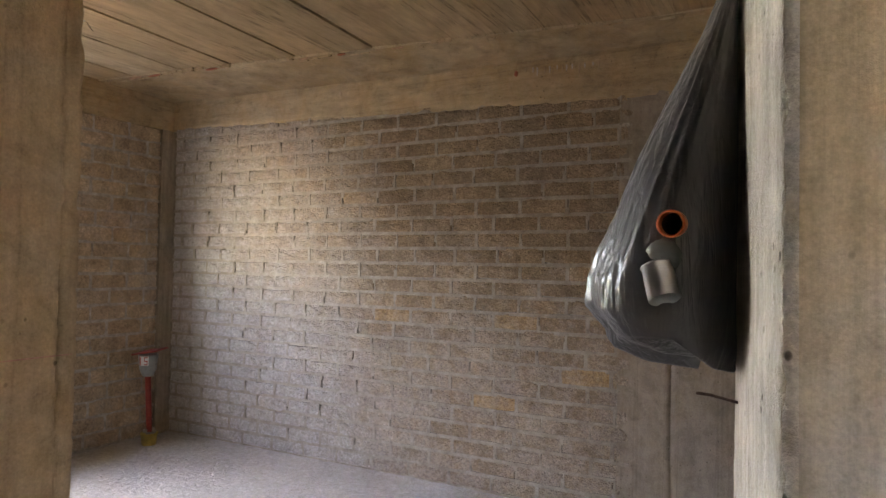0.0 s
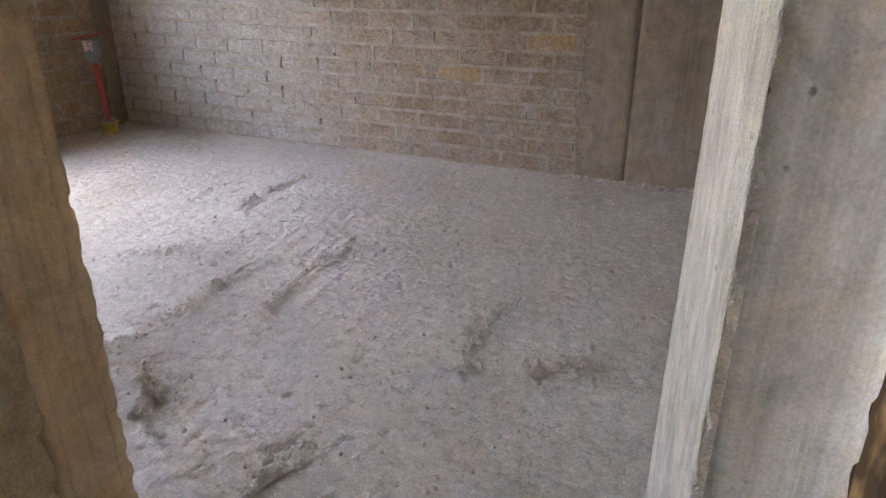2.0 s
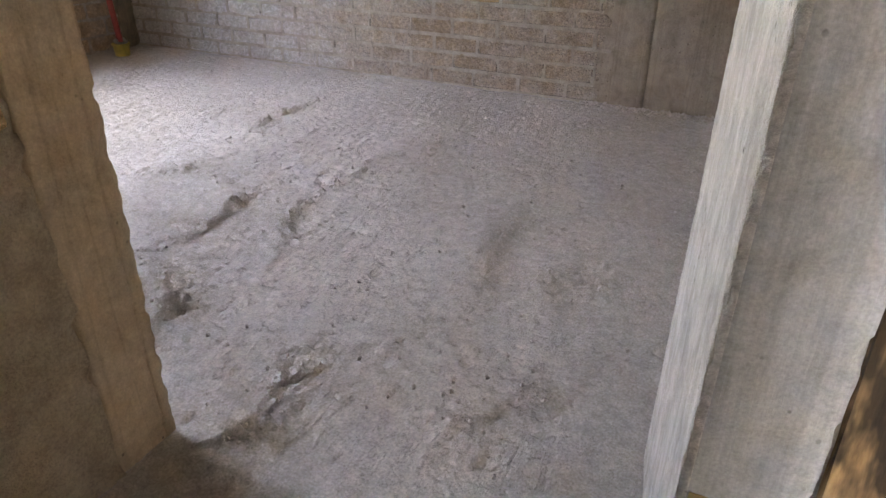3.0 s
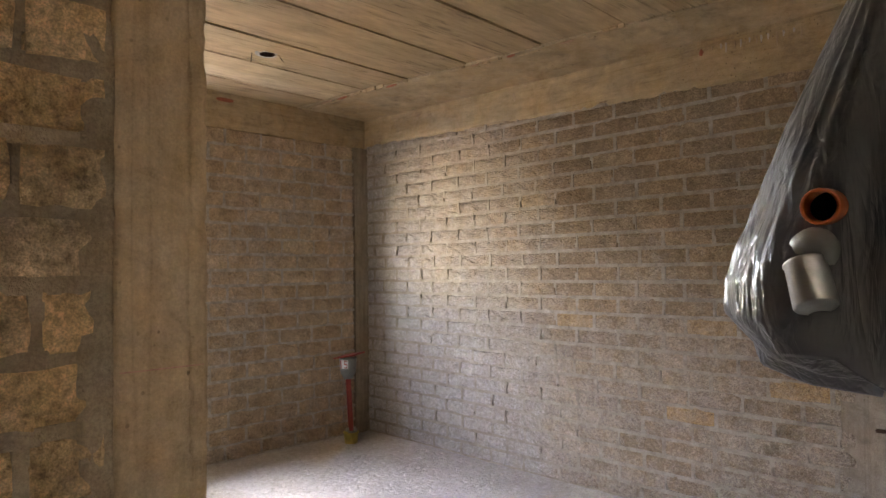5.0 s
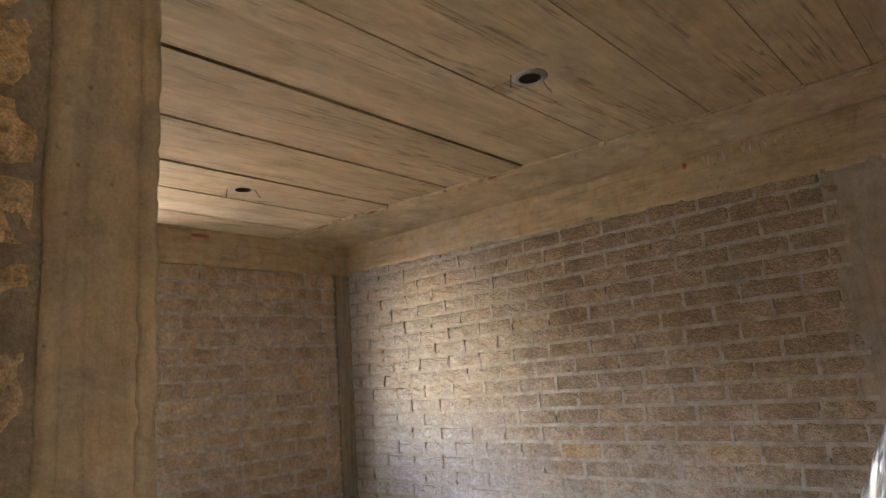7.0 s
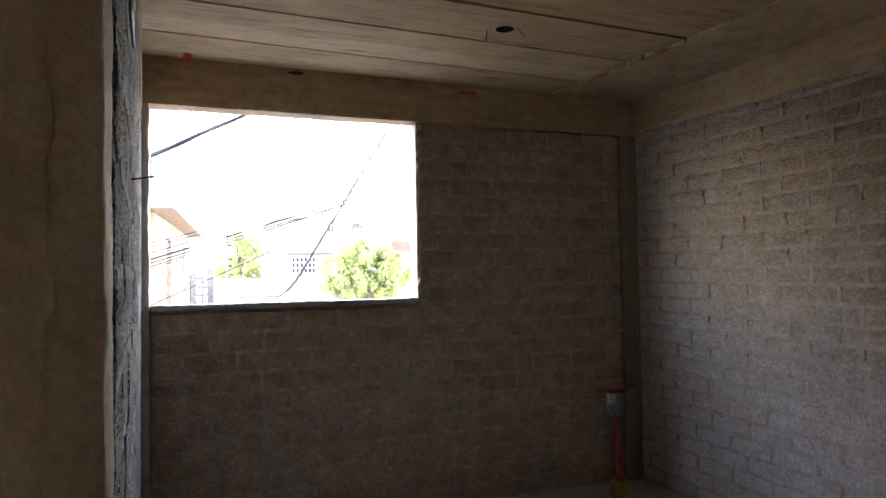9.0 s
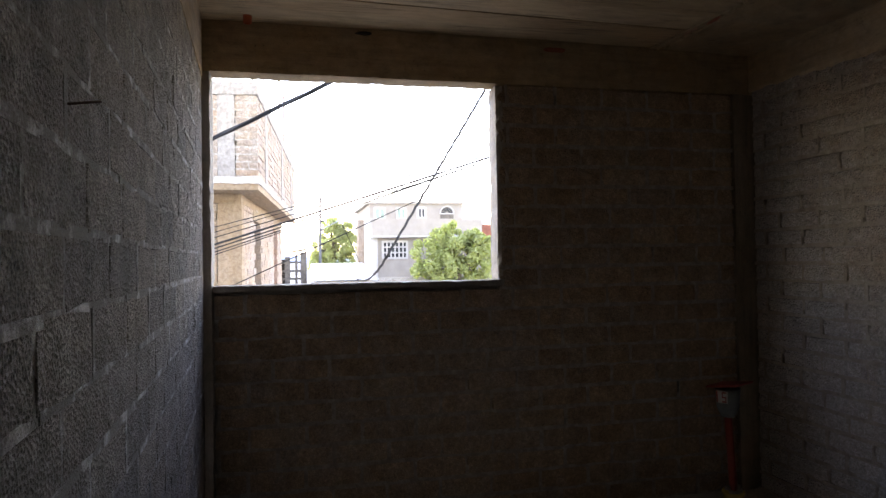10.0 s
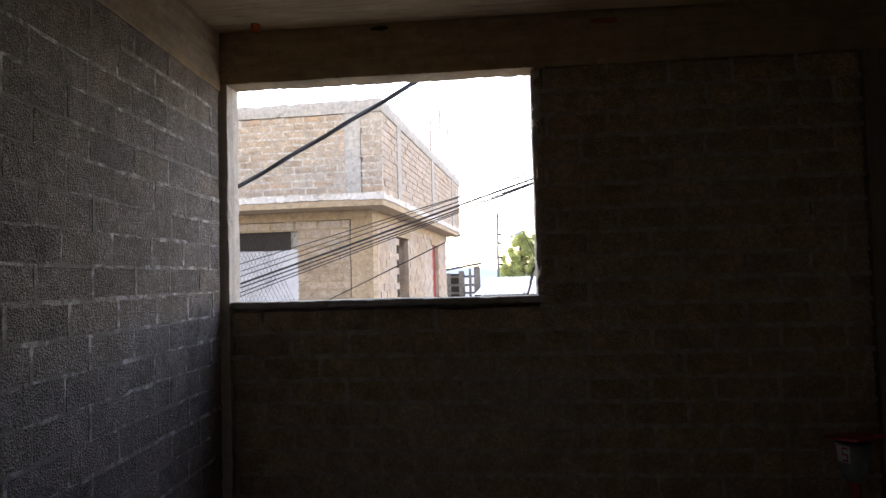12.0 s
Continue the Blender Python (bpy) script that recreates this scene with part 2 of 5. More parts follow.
# ---------------------------------------------------------------- mesh helpers
def mesh_object(name, bm, material, parent=None, label="", smooth=False, category="", kind="", group=""):
    me = bpy.data.meshes.new(name)
    bmesh.ops.recalc_face_normals(bm, faces=bm.faces)
    bm.to_mesh(me)
    bm.free()
    if smooth:
        me.polygons.foreach_set("use_smooth", [True] * len(me.polygons))
    if material:
        me.materials.append(material)
    ob = new(name, me)
    if parent is not None:
        ob.parent = parent
    return tagged(ob, label, category, group, kind)


def part(name, bm, material, parent, label="", smooth=False):
    return mesh_object(name, bm, material, parent, label, smooth)


def add_box(bm, x0, x1, y0, y1, z0, z1, bevel=0.0):
    r = bmesh.ops.create_cube(bm, size=1.0)
    for v in r["verts"]:
        v.co = Vector(((x0 + x1) / 2 + v.co.x * (x1 - x0), (y0 + y1) / 2 + v.co.y * (y1 - y0), (z0 + z1) / 2 + v.co.z * (z1 - z0)))
    if bevel:
        es = list({e for v in r["verts"] for e in v.link_edges})
        bmesh.ops.bevel(bm, geom=es, offset=bevel, segments=1, affect="EDGES")
    return bm


def box(*a, bevel=0.0):
    return add_box(bmesh.new(), *a, bevel=bevel)


def rough_box(x0, x1, y0, y1, z0, z1, step=0.06, amp=0.004, chip=0.01, seed=0.0):
    """A cast block whose faces waver and whose arrises are worn and chipped."""
    bm = bmesh.new()
    dims = (x1 - x0, y1 - y0, z1 - z0)
    cuts = [max(1, round(d / step)) for d in dims]
    verts = {}

    def vert(i, j, k):
        key = (i, j, k)
        if key not in verts:
            p = Vector((x0 + dims[0] * i / cuts[0], y0 + dims[1] * j / cuts[1], z0 + dims[2] * k / cuts[2]))
            side = [(-1 if a == 0 else 1 if a == c else 0) for a, c in zip((i, j, k), cuts)]
            q = p * 3 + Vector((seed, seed * 2, seed))
            off = Vector(side) * (noise.noise(q) * amp * 0.5 + noise.noise(p * 31) * amp * 0.35)
            if sum(map(abs, side)) >= 2:
                w = 0.18 + 1.9 * max(0.0, noise.noise(p * 26 + Vector((seed, 3, 1))) - 0.1) + 0.5 * max(0.0, noise.noise(p * 70) - 0.1)
                off -= Vector(side) * chip * w
            verts[key] = bm.verts.new(p + off)
        return verts[key]

    a, b, c = cuts
    for i in range(a):
        for j in range(b):
            for k in (0, c):
                bm.faces.new([vert(i, j, k), vert(i + 1, j, k), vert(i + 1, j + 1, k), vert(i, j + 1, k)])
    for i in range(a):
        for k in range(c):
            for j in (0, b):
                bm.faces.new([vert(i, j, k), vert(i + 1, j, k), vert(i + 1, j, k + 1), vert(i, j, k + 1)])
    for j in range(b):
        for k in range(c):
            for i in (0, a):
                bm.faces.new([vert(i, j, k), vert(i, j + 1, k), vert(i, j + 1, k + 1), vert(i, j, k + 1)])
    return bm


def tube(bm, pts, r, sides=8, close=True):
    """A tube along points."""
    rings = []
    for i, p in enumerate(pts):
        p = Vector(p)
        d = (Vector(pts[min(i + 1, len(pts) - 1)]) - Vector(pts[max(i - 1, 0)])).normalized()
        up = Vector((0, 0, 1)) if abs(d.z) < 0.9 else Vector((1, 0, 0))
        a = d.cross(up).normalized()
        b = d.cross(a)
        rr = r[i] if isinstance(r, (list, tuple)) else r
        rings.append([bm.verts.new(p + (a * math.cos(6.28319 * k / sides) + b * math.sin(6.28319 * k / sides)) * rr) for k in range(sides)])
    for u, v in zip(rings, rings[1:]):
        for k in range(sides):
            bm.faces.new([u[k], u[(k + 1) % sides], v[(k + 1) % sides], v[k]])
    if close:
        bm.faces.new(rings[0])
        bm.faces.new(list(reversed(rings[-1])))
    return bm


def lathe(profile, sides=20, centre=(0, 0, 0)):
    """A solid of revolution round z from (radius, height) pairs."""
    bm = bmesh.new()
    rings = []
    for r, z in profile:
        rings.append([bm.verts.new((centre[0] + r * math.cos(6.28319 * k / sides), centre[1] + r * math.sin(6.28319 * k / sides), centre[2] + z)) for k in range(sides)])
    for u, v in zip(rings, rings[1:]):
        for k in range(sides):
            bm.faces.new([u[k], u[(k + 1) % sides], v[(k + 1) % sides], v[k]])
    return bm


# ---------------------------------------------------------------- block walls
def brick_meshes(count, L, h, d, material, rough=0.006, seed=3, edge_back=0.0045):
    rnd = random.Random(seed)
    out = []
    for n in range(count):
        bm = bmesh.new()
        nx, nz = 5, 3
        grid = {}
        for i in range(nx + 1):
            for k in range(nz + 1):
                edge = (i in (0, nx)) + (k in (0, nz))
                y = rnd.uniform(-rough, rough) * (0.5 if edge else 0.8) - edge * edge_back
                jx = rnd.uniform(-0.004, 0.004) - (0.004 if i == nx and edge > 1 else 0) + (0.004 if i == 0 and edge > 1 else 0)
                jz = rnd.uniform(-0.004, 0.004)
                grid[i, k] = bm.verts.new((L * (i / nx - 0.5) + jx, y, h * (k / nz - 0.5) + jz))
        for i in range(nx):
            for k in range(nz):
                bm.faces.new([grid[i, k], grid[i + 1, k], grid[i + 1, k + 1], grid[i, k + 1]])
        c = [(0, 0), (nx, 0), (nx, nz), (0, nz)]
        back = [bm.verts.new((L * (i / nx - 0.5), -d, h * (k / nz - 0.5))) for i, k in c]
        edges = [[grid[i, 0] for i in range(nx + 1)], [grid[nx, k] for k in range(nz + 1)],
                 [grid[i, nz] for i in range(nx, -1, -1)], [grid[0, k] for k in range(nz, -1, -1)]]
        for s, row in enumerate(edges):
            bm.faces.new([*row, back[(s + 1) % 4], back[s]])
        bmesh.ops.recalc_face_normals(bm, faces=bm.faces)
        me = bpy.data.meshes.new("block")
        bm.to_mesh(me)
        bm.free()
        me.materials.append(material)
        out.append(me)
    return out


def brick_wall(wall, u0, u1, w0, w1, course, pitch, meshes, L, h, holes=(), seed=1, joint=(-0.007, -0.001), gap=0.35, sag=0.0, name="block", mortar_mat=None, mesh_h=None, accents=(), accent_meshes=(), tooth=0.0, wobble=1.0):
    """Lays blocks and mortar on the front (local +y is out of the wall) of a wall object, round rectangular holes (u0, u1, w0, w1)."""
    rnd = random.Random(seed)
    mortar = bmesh.new()
    rows = round((w1 - w0) / course)
    course = (w1 - w0) / rows
    for r in range(rows):
        za, zb = w0 + r * course, w0 + (r + 1) * course
        zc = (za + zb) / 2
        spans = [(u0, u1)]
        for a, b, c, d in holes:
            if c - 0.02 < zc < d + 0.02:
                spans = [s for x, y in spans for s in ((x, min(y, a)), (max(x, b), y)) if s[1] - s[0] > 0.03]
        for x, y in spans:
            # bed
            s = x
            while s < y - 1e-4:
                e = min(y, s + rnd.uniform(0.15, 0.4))
                f = rnd.uniform(*joint)
                t = (course - h) / 2 + 0.004
                add_box(mortar, s, e, -0.05, f, za - t, za + t)
                s = e
            ragged_end = rnd.uniform(-tooth, tooth)
            p = x - tooth - (pitch * (0.5 if r % 2 else 0.0) + rnd.uniform(0, 0.05) + (0 if x == u0 else pitch * 0.3 * (r % 2)))
            while p < y - 0.02:
                a, b = max(p, x + (ragged_end if x == u0 else 0.0)), min(p + pitch, y)
                if b - a > 0.05:
                    width = (b - a) - (pitch - L)
                    own = accent_meshes if any(a <= u < b and za <= w < zb for u, w in accents) else meshes
                    ob = new(name, rnd.choice(own))
                    ob.parent = wall
                    ragged = rnd.uniform(-0.002, 0.007) if (x != u0 and a == x) or (y != u1 and b == y) else 0
                    mid = (a + b) / 2 + ragged
                    ob.location = (mid, rnd.uniform(-0.003, 0.003) * wobble, zc + sag * math.sin(mid * 1.3) + rnd.uniform(-0.003, 0.003))
                    ob.scale = (width / L, 1, h / (mesh_h or h) * rnd.uniform(0.97, 1.03))
                    ob.rotation_euler = (rnd.uniform(-0.012, 0.012) * wobble, rnd.uniform(-0.012, 0.012), rnd.uniform(-0.012, 0.012) * wobble)
                if b < y - 0.02:
                    t = (pitch - L) / 2 + 0.003
                    f = rnd.uniform(*joint)
                    if rnd.random() < gap:
                        cut = za + (zb - za) * rnd.uniform(0.3, 0.65)
                        lo, hi = (za, cut) if rnd.random() < 0.5 else (cut, zb)
                        slit = rnd.uniform(0.003, 0.007) * rnd.choice((-1, 1))
                        add_box(mortar, b - t, b + t, -0.05, f, lo, hi)
                        lo, hi = (cut, zb) if lo == za else (za, cut)
                        add_box(mortar, b - t + max(0, slit) * 2, b + t + min(0, slit) * 2, -0.05, f, lo, hi)
                        add_box(mortar, b - t, b + t, -0.05, -0.035, lo, hi)
                    else:
                        add_box(mortar, b - t, b + t, -0.05, f, za, zb)
                p += pitch
    part("mortar", mortar, mortar_mat or M_mortar, wall)


# ---------------------------------------------------------------- structure
CEIL = 2.72
BACK_Y = 3.475


def wall_frame(name, origin, normal_deg, bm, label):
    """A wall object whose local x runs along it, y out of its face and z up. normal_deg: direction of the face's normal from +x."""
    ob = mesh_object(name, bm, M_mortar, label=label, category="wall", kind="structure")
    ob.matrix_basis = Matrix.Translation(origin) @ Matrix.Rotation(radians(normal_deg - 90), 4, "Z")
    return ob


# floor with trowel ridges
def floor_mesh():
    x0, x1, y0, y1, st = -0.02, 5.4, -1.0, 3.5, 0.008
    xs, ys = np.arange(x0, x1, st), np.arange(y0, y1, st)
    X, Y = np.meshgrid(xs, ys, indexing="ij")
    rng = np.random.default_rng(5)

    def value_noise(fx, fy):
        gx, gy = X * fx, Y * fy
        gx -= gx.min()
        gy -= gy.min()
        g = rng.uniform(-1, 1, (int(gx.max()) + 3, int(gy.max()) + 3))
        i, j = gx.astype(int), gy.astype(int)
        u, v = gx - i, gy - j
        u, v = u * u * (3 - 2 * u), v * v * (3 - 2 * v)
        return (g[i, j] * (1 - u) + g[i + 1, j] * u) * (1 - v) + (g[i, j + 1] * (1 - u) + g[i + 1, j + 1] * u) * v

    def streaks(across, along, turn):
        c, d = math.cos(turn), math.sin(turn)
        gx, gy = (X * c + Y * d) * across, (Y * c - X * d) * along
        gx, gy = gx - gx.min(), gy - gy.min()
        g = rng.uniform(-1, 1, (int(gx.max()) + 3, int(gy.max()) + 3))
        i, j = gx.astype(int), gy.astype(int)
        u, v = gx - i, gy - j
        v = v * v * (3 - 2 * v)
        return (g[i, j] * (1 - u) + g[i + 1, j] * u) * (1 - v) + (g[i, j + 1] * (1 - u) + g[i + 1, j + 1] * u) * v

    worn = np.clip(value_noise(1.7, 1.2) + 0.45, 0, 1)
    Z = value_noise(1.3, 1.3) * 0.007 + value_noise(4, 2.5) * 0.004 + value_noise(14, 6) * 0.0022
    Z += value_noise(30, 17) * 0.0010 + value_noise(58, 42) * 0.0013
    # marks of the float: fine grooves in a few directions, in patches
    Z += streaks(62, 5, 0.18) * 0.0036 * np.clip(value_noise(2.1, 1.3) + 0.05, 0, 1)
    Z += streaks(70, 6, -0.25) * 0.0034 * np.clip(value_noise(1.8, 2.2) - 0.1, 0, 1)
    Z += streaks(55, 4, 0.55) * 0.0030 * np.clip(value_noise(2.4, 1.9) - 0.2, 0, 1)
    Z += streaks(26, 2.5, 0.12) * 0.0034 * worn
    # torn spots and pits
    Z += np.clip(value_noise(75, 60) - 0.30, 0, 1) * 0.011 * np.clip(value_noise(2.6, 1.9) + 0.15, 0, 1)
    Z -= np.clip(value_noise(48, 52) - 0.62, 0, 1) * 0.05
    pebble = np.clip(value_noise(46, 46) + 0.05, 0, 1) ** 0.6 + 0.8 * np.clip(value_noise(80, 80), 0, 1) ** 0.7 + 0.3 * value_noise(120, 120)
    broken = np.clip(value_noise(13, 13) + 0.3, 0, 1)
    for ax, ay, bx, by, wid, hgt in FLOOR_RIDGES:
        dx, dy = bx - ax, by - ay
        ln = math.hypot(dx, dy)
        s = np.clip(((X - ax) * dx + (Y - ay) * dy) / ln ** 2, -0.15, 1.15)
        bend = 0.03 * np.sin(s * 5 + ax * 7)
        dist = np.hypot(X - ax - s * dx - bend * dy / ln, Y - ay - s * dy + bend * dx / ln)
        Z += np.exp(-(dist / (wid * 1.15)) ** 2) * hgt * (0.06 + 1.7 * np.clip(pebble - 0.15, -0.1, 1.2) * (0.3 + 0.7 * broken))
    Z = np.minimum(Z, 0.045)
    Z[:, -3:] = 0
    me = bpy.data.meshes.new("floor")
    nx, ny = X.shape
    idx = np.arange(nx * ny).reshape(nx, ny)
    quads = np.stack([idx[:-1, :-1], idx[1:, :-1], idx[1:, 1:], idx[:-1, 1:]], -1).reshape(-1, 4)
    me.from_pydata(np.stack([X, Y, Z], -1).reshape(-1, 3).tolist(), [], quads.tolist())
    me.polygons.foreach_set("use_smooth", [True] * len(me.polygons))
    me.materials.append(M_floor)
    return me


FLOOR_RIDGES = [
    (2.25, 2.22, 2.18, 2.73, 0.035, 0.022), (1.91, 2.20, 1.92, 2.46, 0.03, 0.016), (3.07, 1.37, 3.02, 1.89, 0.03, 0.018),
    (2.80, 1.10, 2.80, 1.62, 0.035, 0.02), (2.85, 0.93, 3.09, 0.80, 0.08, 0.018), (3.84, 1.34, 3.82, 1.79, 0.045, 0.014),
    (4.06, 1.36, 4.17, 1.50, 0.06, 0.02), (3.64, 0.50, 3.63, 0.75, 0.04, 0.014), (3.62, 0.32, 3.68, 0.46, 0.05, 0.012),
    (3.21, 2.17, 3.14, 2.63, 0.03, 0.012), (4.13, 0.90, 4.19, 0.88, 0.05, 0.008), (4.04, 0.73, 4.08, 0.79, 0.05, 0.008),
    (4.25, 1.38, 4.38, 1.47, 0.06, 0.014), (2.26, 1.51, 2.48, 1.64, 0.06, 0.010)]
floor = tagged(new("floor", floor_mesh()), "rough grey screed floor with trowel ridges and crumbs", "floor", kind="structure")
floor_lobby = mesh_object("floor_lobby", box(3.3, 6.1, -2.6, -0.99, -0.05, 0.0), M_floor, label="rough grey screed floor of the lobby", category="floor", kind="structure")
slab = mesh_object("floor_slab", box(-0.2, 6.2, -2.7, 3.7, -0.25, -0.03), M_mortar, label="concrete slab under the rough screed", category="floor", kind="structure")

# ceiling: board-marked concrete, boards along y and one strip along the back wall
BOXES = [(1.012, 1.94), (2.985, 2.15)]


def ceiling_mesh():
    rnd = random.Random(8)
    bm = bmesh.new()
    lines = [-0.16, 0.03, 0.19, 0.36, 0.57, 0.80, 1.02, 1.23, 1.48, 1.74, 2.02, 2.30, 2.46, 2.62, 2.82, 3.07, 3.36, 3.57, 3.78, 4.05, 4.25, 4.47, 4.70, 4.95, 5.2, 5.45, 5.7, 5.95, 6.2]
    for a, b in zip(lines, lines[1:]):
        end = 2.80 + 0.125 * ((a + b) / 2) + rnd.uniform(-0.03, 0.03)
        end = min(end, 3.3)
        z = CEIL + rnd.uniform(-0.007, 0.006)
        g0, g1 = rnd.uniform(0.0, 0.0012), rnd.uniform(0.0, 0.0012) + {1.23: 0.007, 2.30: 0.009, 2.82: 0.008, 3.07: 0.002, 3.78: 0.003, 0.36: 0.004}.get(b, 0)
        spans = [(a + g0, b - g1, -2.7, end)]  # boards
        for bx, by in BOXES:
            spans = [s for (p, q, r, t) in spans for s in (
                [(p, q, r, by - 0.05), (p, q, by + 0.05, t), (p, min(q, bx - 0.05), by - 0.05, by + 0.05), (max(p, bx + 0.05), q, by - 0.05, by + 0.05)]
                if p < bx + 0.05 and q > bx - 0.05 and r < by < t else [(p, q, r, t)]) if s[1] - s[0] > 0.002]
        tilt = rnd.uniform(-0.004, 0.004)
        s0 = a
        while s0 < b - 0.02:
            s1 = min(b, s0 + rnd.uniform(0.03, 0.12))
            if rnd.random() < 0.65:
                e = end + rnd.uniform(-0.012, 0.012)
                add_box(bm, s0, s1, e - rnd.uniform(0.004, 0.015), e + rnd.uniform(0.004, 0.012), CEIL - 0.02 + rnd.uniform(-0.004, 0.004), CEIL + 0.02, 0.003)
            s0 = s1
        for p, q, r, t in spans:
            n0 = len(bm.verts)
            add_box(bm, p, q, r, t, z, CEIL + 0.09)
            bm.verts.ensure_lookup_table()
            for v in bm.verts[n0:]:
                if v.co.z < CEIL + 0.05:
                    v.co.z += tilt * (1 if v.co.x > (a + b) / 2 else -1)
    # boards run a little askew
    for v in bm.verts:
        v.co.x -= 0.045 * (v.co.y - 2.0)
    # plain strip between the board ends and the ring beam, falling with the beam
    cols, rows = 210, 14
    grid = []
    for i in range(cols + 1):
        x = -0.16 + 6.36 * i / cols
        start = min(2.80 + 0.125 * x, 3.3) - 0.02
        low = max(2.50, 2.702 - 0.033 * x)
        line = []
        for j in range(rows + 1):
            u = j / rows
            y = start + (3.60 - start) * u
            p = Vector((x * 3.1, y * 3.1, 2.0))
            z = (CEIL - 0.010) * (1 - u) + low * u + 0.006 * noise.noise(p) + 0.003 * noise.noise(p * 5)
            line.append((bm.verts.new((x, y, z)), bm.verts.new((x, y, CEIL + 0.1))))
        grid.append(line)
    for i in range(cols):
        for j in range(rows):
            bm.faces.new([grid[i][j][0], grid[i + 1][j][0], grid[i + 1][j + 1][0], grid[i][j + 1][0]]).material_index = 1
        bm.faces.new([grid[i][0][0], grid[i][0][1], grid[i + 1][0][1], grid[i + 1][0][0]])
    bmesh.ops.delete(bm, geom=[v for v in bm.verts if not v.link_faces], context="VERTS")
    return bm


ceiling = mesh_object("ceiling", ceiling_mesh(), M_ceiling, label="board-marked raw concrete ceiling with dark joints", category="ceiling", kind="structure")
ceiling.data.materials.append(M_beam)
roof_slab = mesh_object("ceiling_slab", box(-0.3, 6.3, -2.8, 3.8, CEIL + 0.11, CEIL + 0.26), M_pier, label="grey concrete roof slab over the rooms", category="ceiling", kind="structure")

# shared block meshes
B_L, B_H = 0.281, 0.087
blocks = brick_meshes(14, B_L, B_H, 0.12, M_block)
blocks_orange = brick_meshes(3, B_L, B_H, 0.12, M_block_orange, seed=15)
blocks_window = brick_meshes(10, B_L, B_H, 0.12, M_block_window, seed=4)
blocks_grey = brick_meshes(12, B_L, B_H, 0.12, M_block_grey, 0.003, 5, 0.0)
blocks_near = brick_meshes(8, B_L, B_H, 0.12, M_block_near, 0.011, 9)

# back wall: blocks from x = 0.06 to 3.73, a cast column from there on
wall_back = wall_frame("wall_back", (4.6, BACK_Y, 0), -90, box(0.0, 4.75, -0.15, -0.05, 0, CEIL), "porous block wall with pale mortar joints")
bm = rough_box(-0.14, 4.75, BACK_Y - 0.006, BACK_Y + 0.15, 2.405, CEIL + 0.02, 0.03, 0.008, 0.014, 1)
for v in bm.verts:
    # the beam's underside falls gently away from the window and carries drips of grout
    k = max(0.0, min(1.0, (2.72 - v.co.z) / 0.31))
    v.co.z += k * (0.068 - 0.033 * v.co.x + 0.012 * noise.noise(Vector((v.co.x * 9, 0, 4))))
    if v.co.y < BACK_Y + 0.02:
        v.co.y -= 0.006 * max(0.0, noise.noise(Vector((v.co.x * 2.3, v.co.z * 6, 1)))) + (0.006 if v.co.x < 1.66 else 0.0)
back_beam = mesh_object("beam_back", bm, M_beam, label="rough cast concrete ring beam over block wall", category="beam", kind="structure")
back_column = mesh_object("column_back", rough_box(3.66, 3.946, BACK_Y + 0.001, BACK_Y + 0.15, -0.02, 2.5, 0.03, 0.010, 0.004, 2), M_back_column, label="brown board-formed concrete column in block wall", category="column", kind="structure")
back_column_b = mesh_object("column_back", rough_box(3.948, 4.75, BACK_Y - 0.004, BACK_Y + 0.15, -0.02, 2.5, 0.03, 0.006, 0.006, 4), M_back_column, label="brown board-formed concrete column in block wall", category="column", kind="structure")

# window wall (face x = 0), opening y 0.24 to 1.805, z 1.33 to 2.45
WIN = (0.24, 1.805, 1.33, 2.452)
bm = bmesh.new()
add_box(bm, 0.0, 3.475 - 1.83, -0.14, -0.05, 0, 2.47)
add_box(bm, 3.475 - 1.83, 3.35, -0.14, -0.05, 0, 1.305)
wall_window = wall_frame("wall_window", (0, 3.475, 0), 0, bm, "porous block wall under and beside a bare window opening")
window_beam = mesh_object("beam_window", rough_box(-0.14, 0.004, 0.0, 3.47, 2.455, CEIL + 0.02, 0.025, 0.005, 0.009, 6), M_beam, label="cast concrete lintel beam over a bare window opening", category="beam", kind="structure")
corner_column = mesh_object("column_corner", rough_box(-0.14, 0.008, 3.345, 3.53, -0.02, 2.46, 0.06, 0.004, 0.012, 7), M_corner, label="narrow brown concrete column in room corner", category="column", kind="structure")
window_column = mesh_object("column_window", rough_box(-0.14, 0.003, 0.0, 0.242, -0.02, 2.46, 0.05, 0.004, 0.01, 8), M_window_column, label="pale concrete column beside window opening", category="column", kind="structure")
sill = mesh_object("window_sill", rough_box(-0.145, 0.006, 0.243, 1.83, 1.30, 1.333, 0.025, 0.008, 0.006, 9), M_mortar, label="rough crumbly mortar bed on window sill", category="sill", kind="structure")

jamb = mesh_object("window_jamb", rough_box(-0.142, -0.004, 1.796, 1.84, 1.336, 2.45, 0.02, 0.007, 0.007, 17), M_window_column, label="rough pale mortar facing on window jamb", category="jamb", kind="structure")

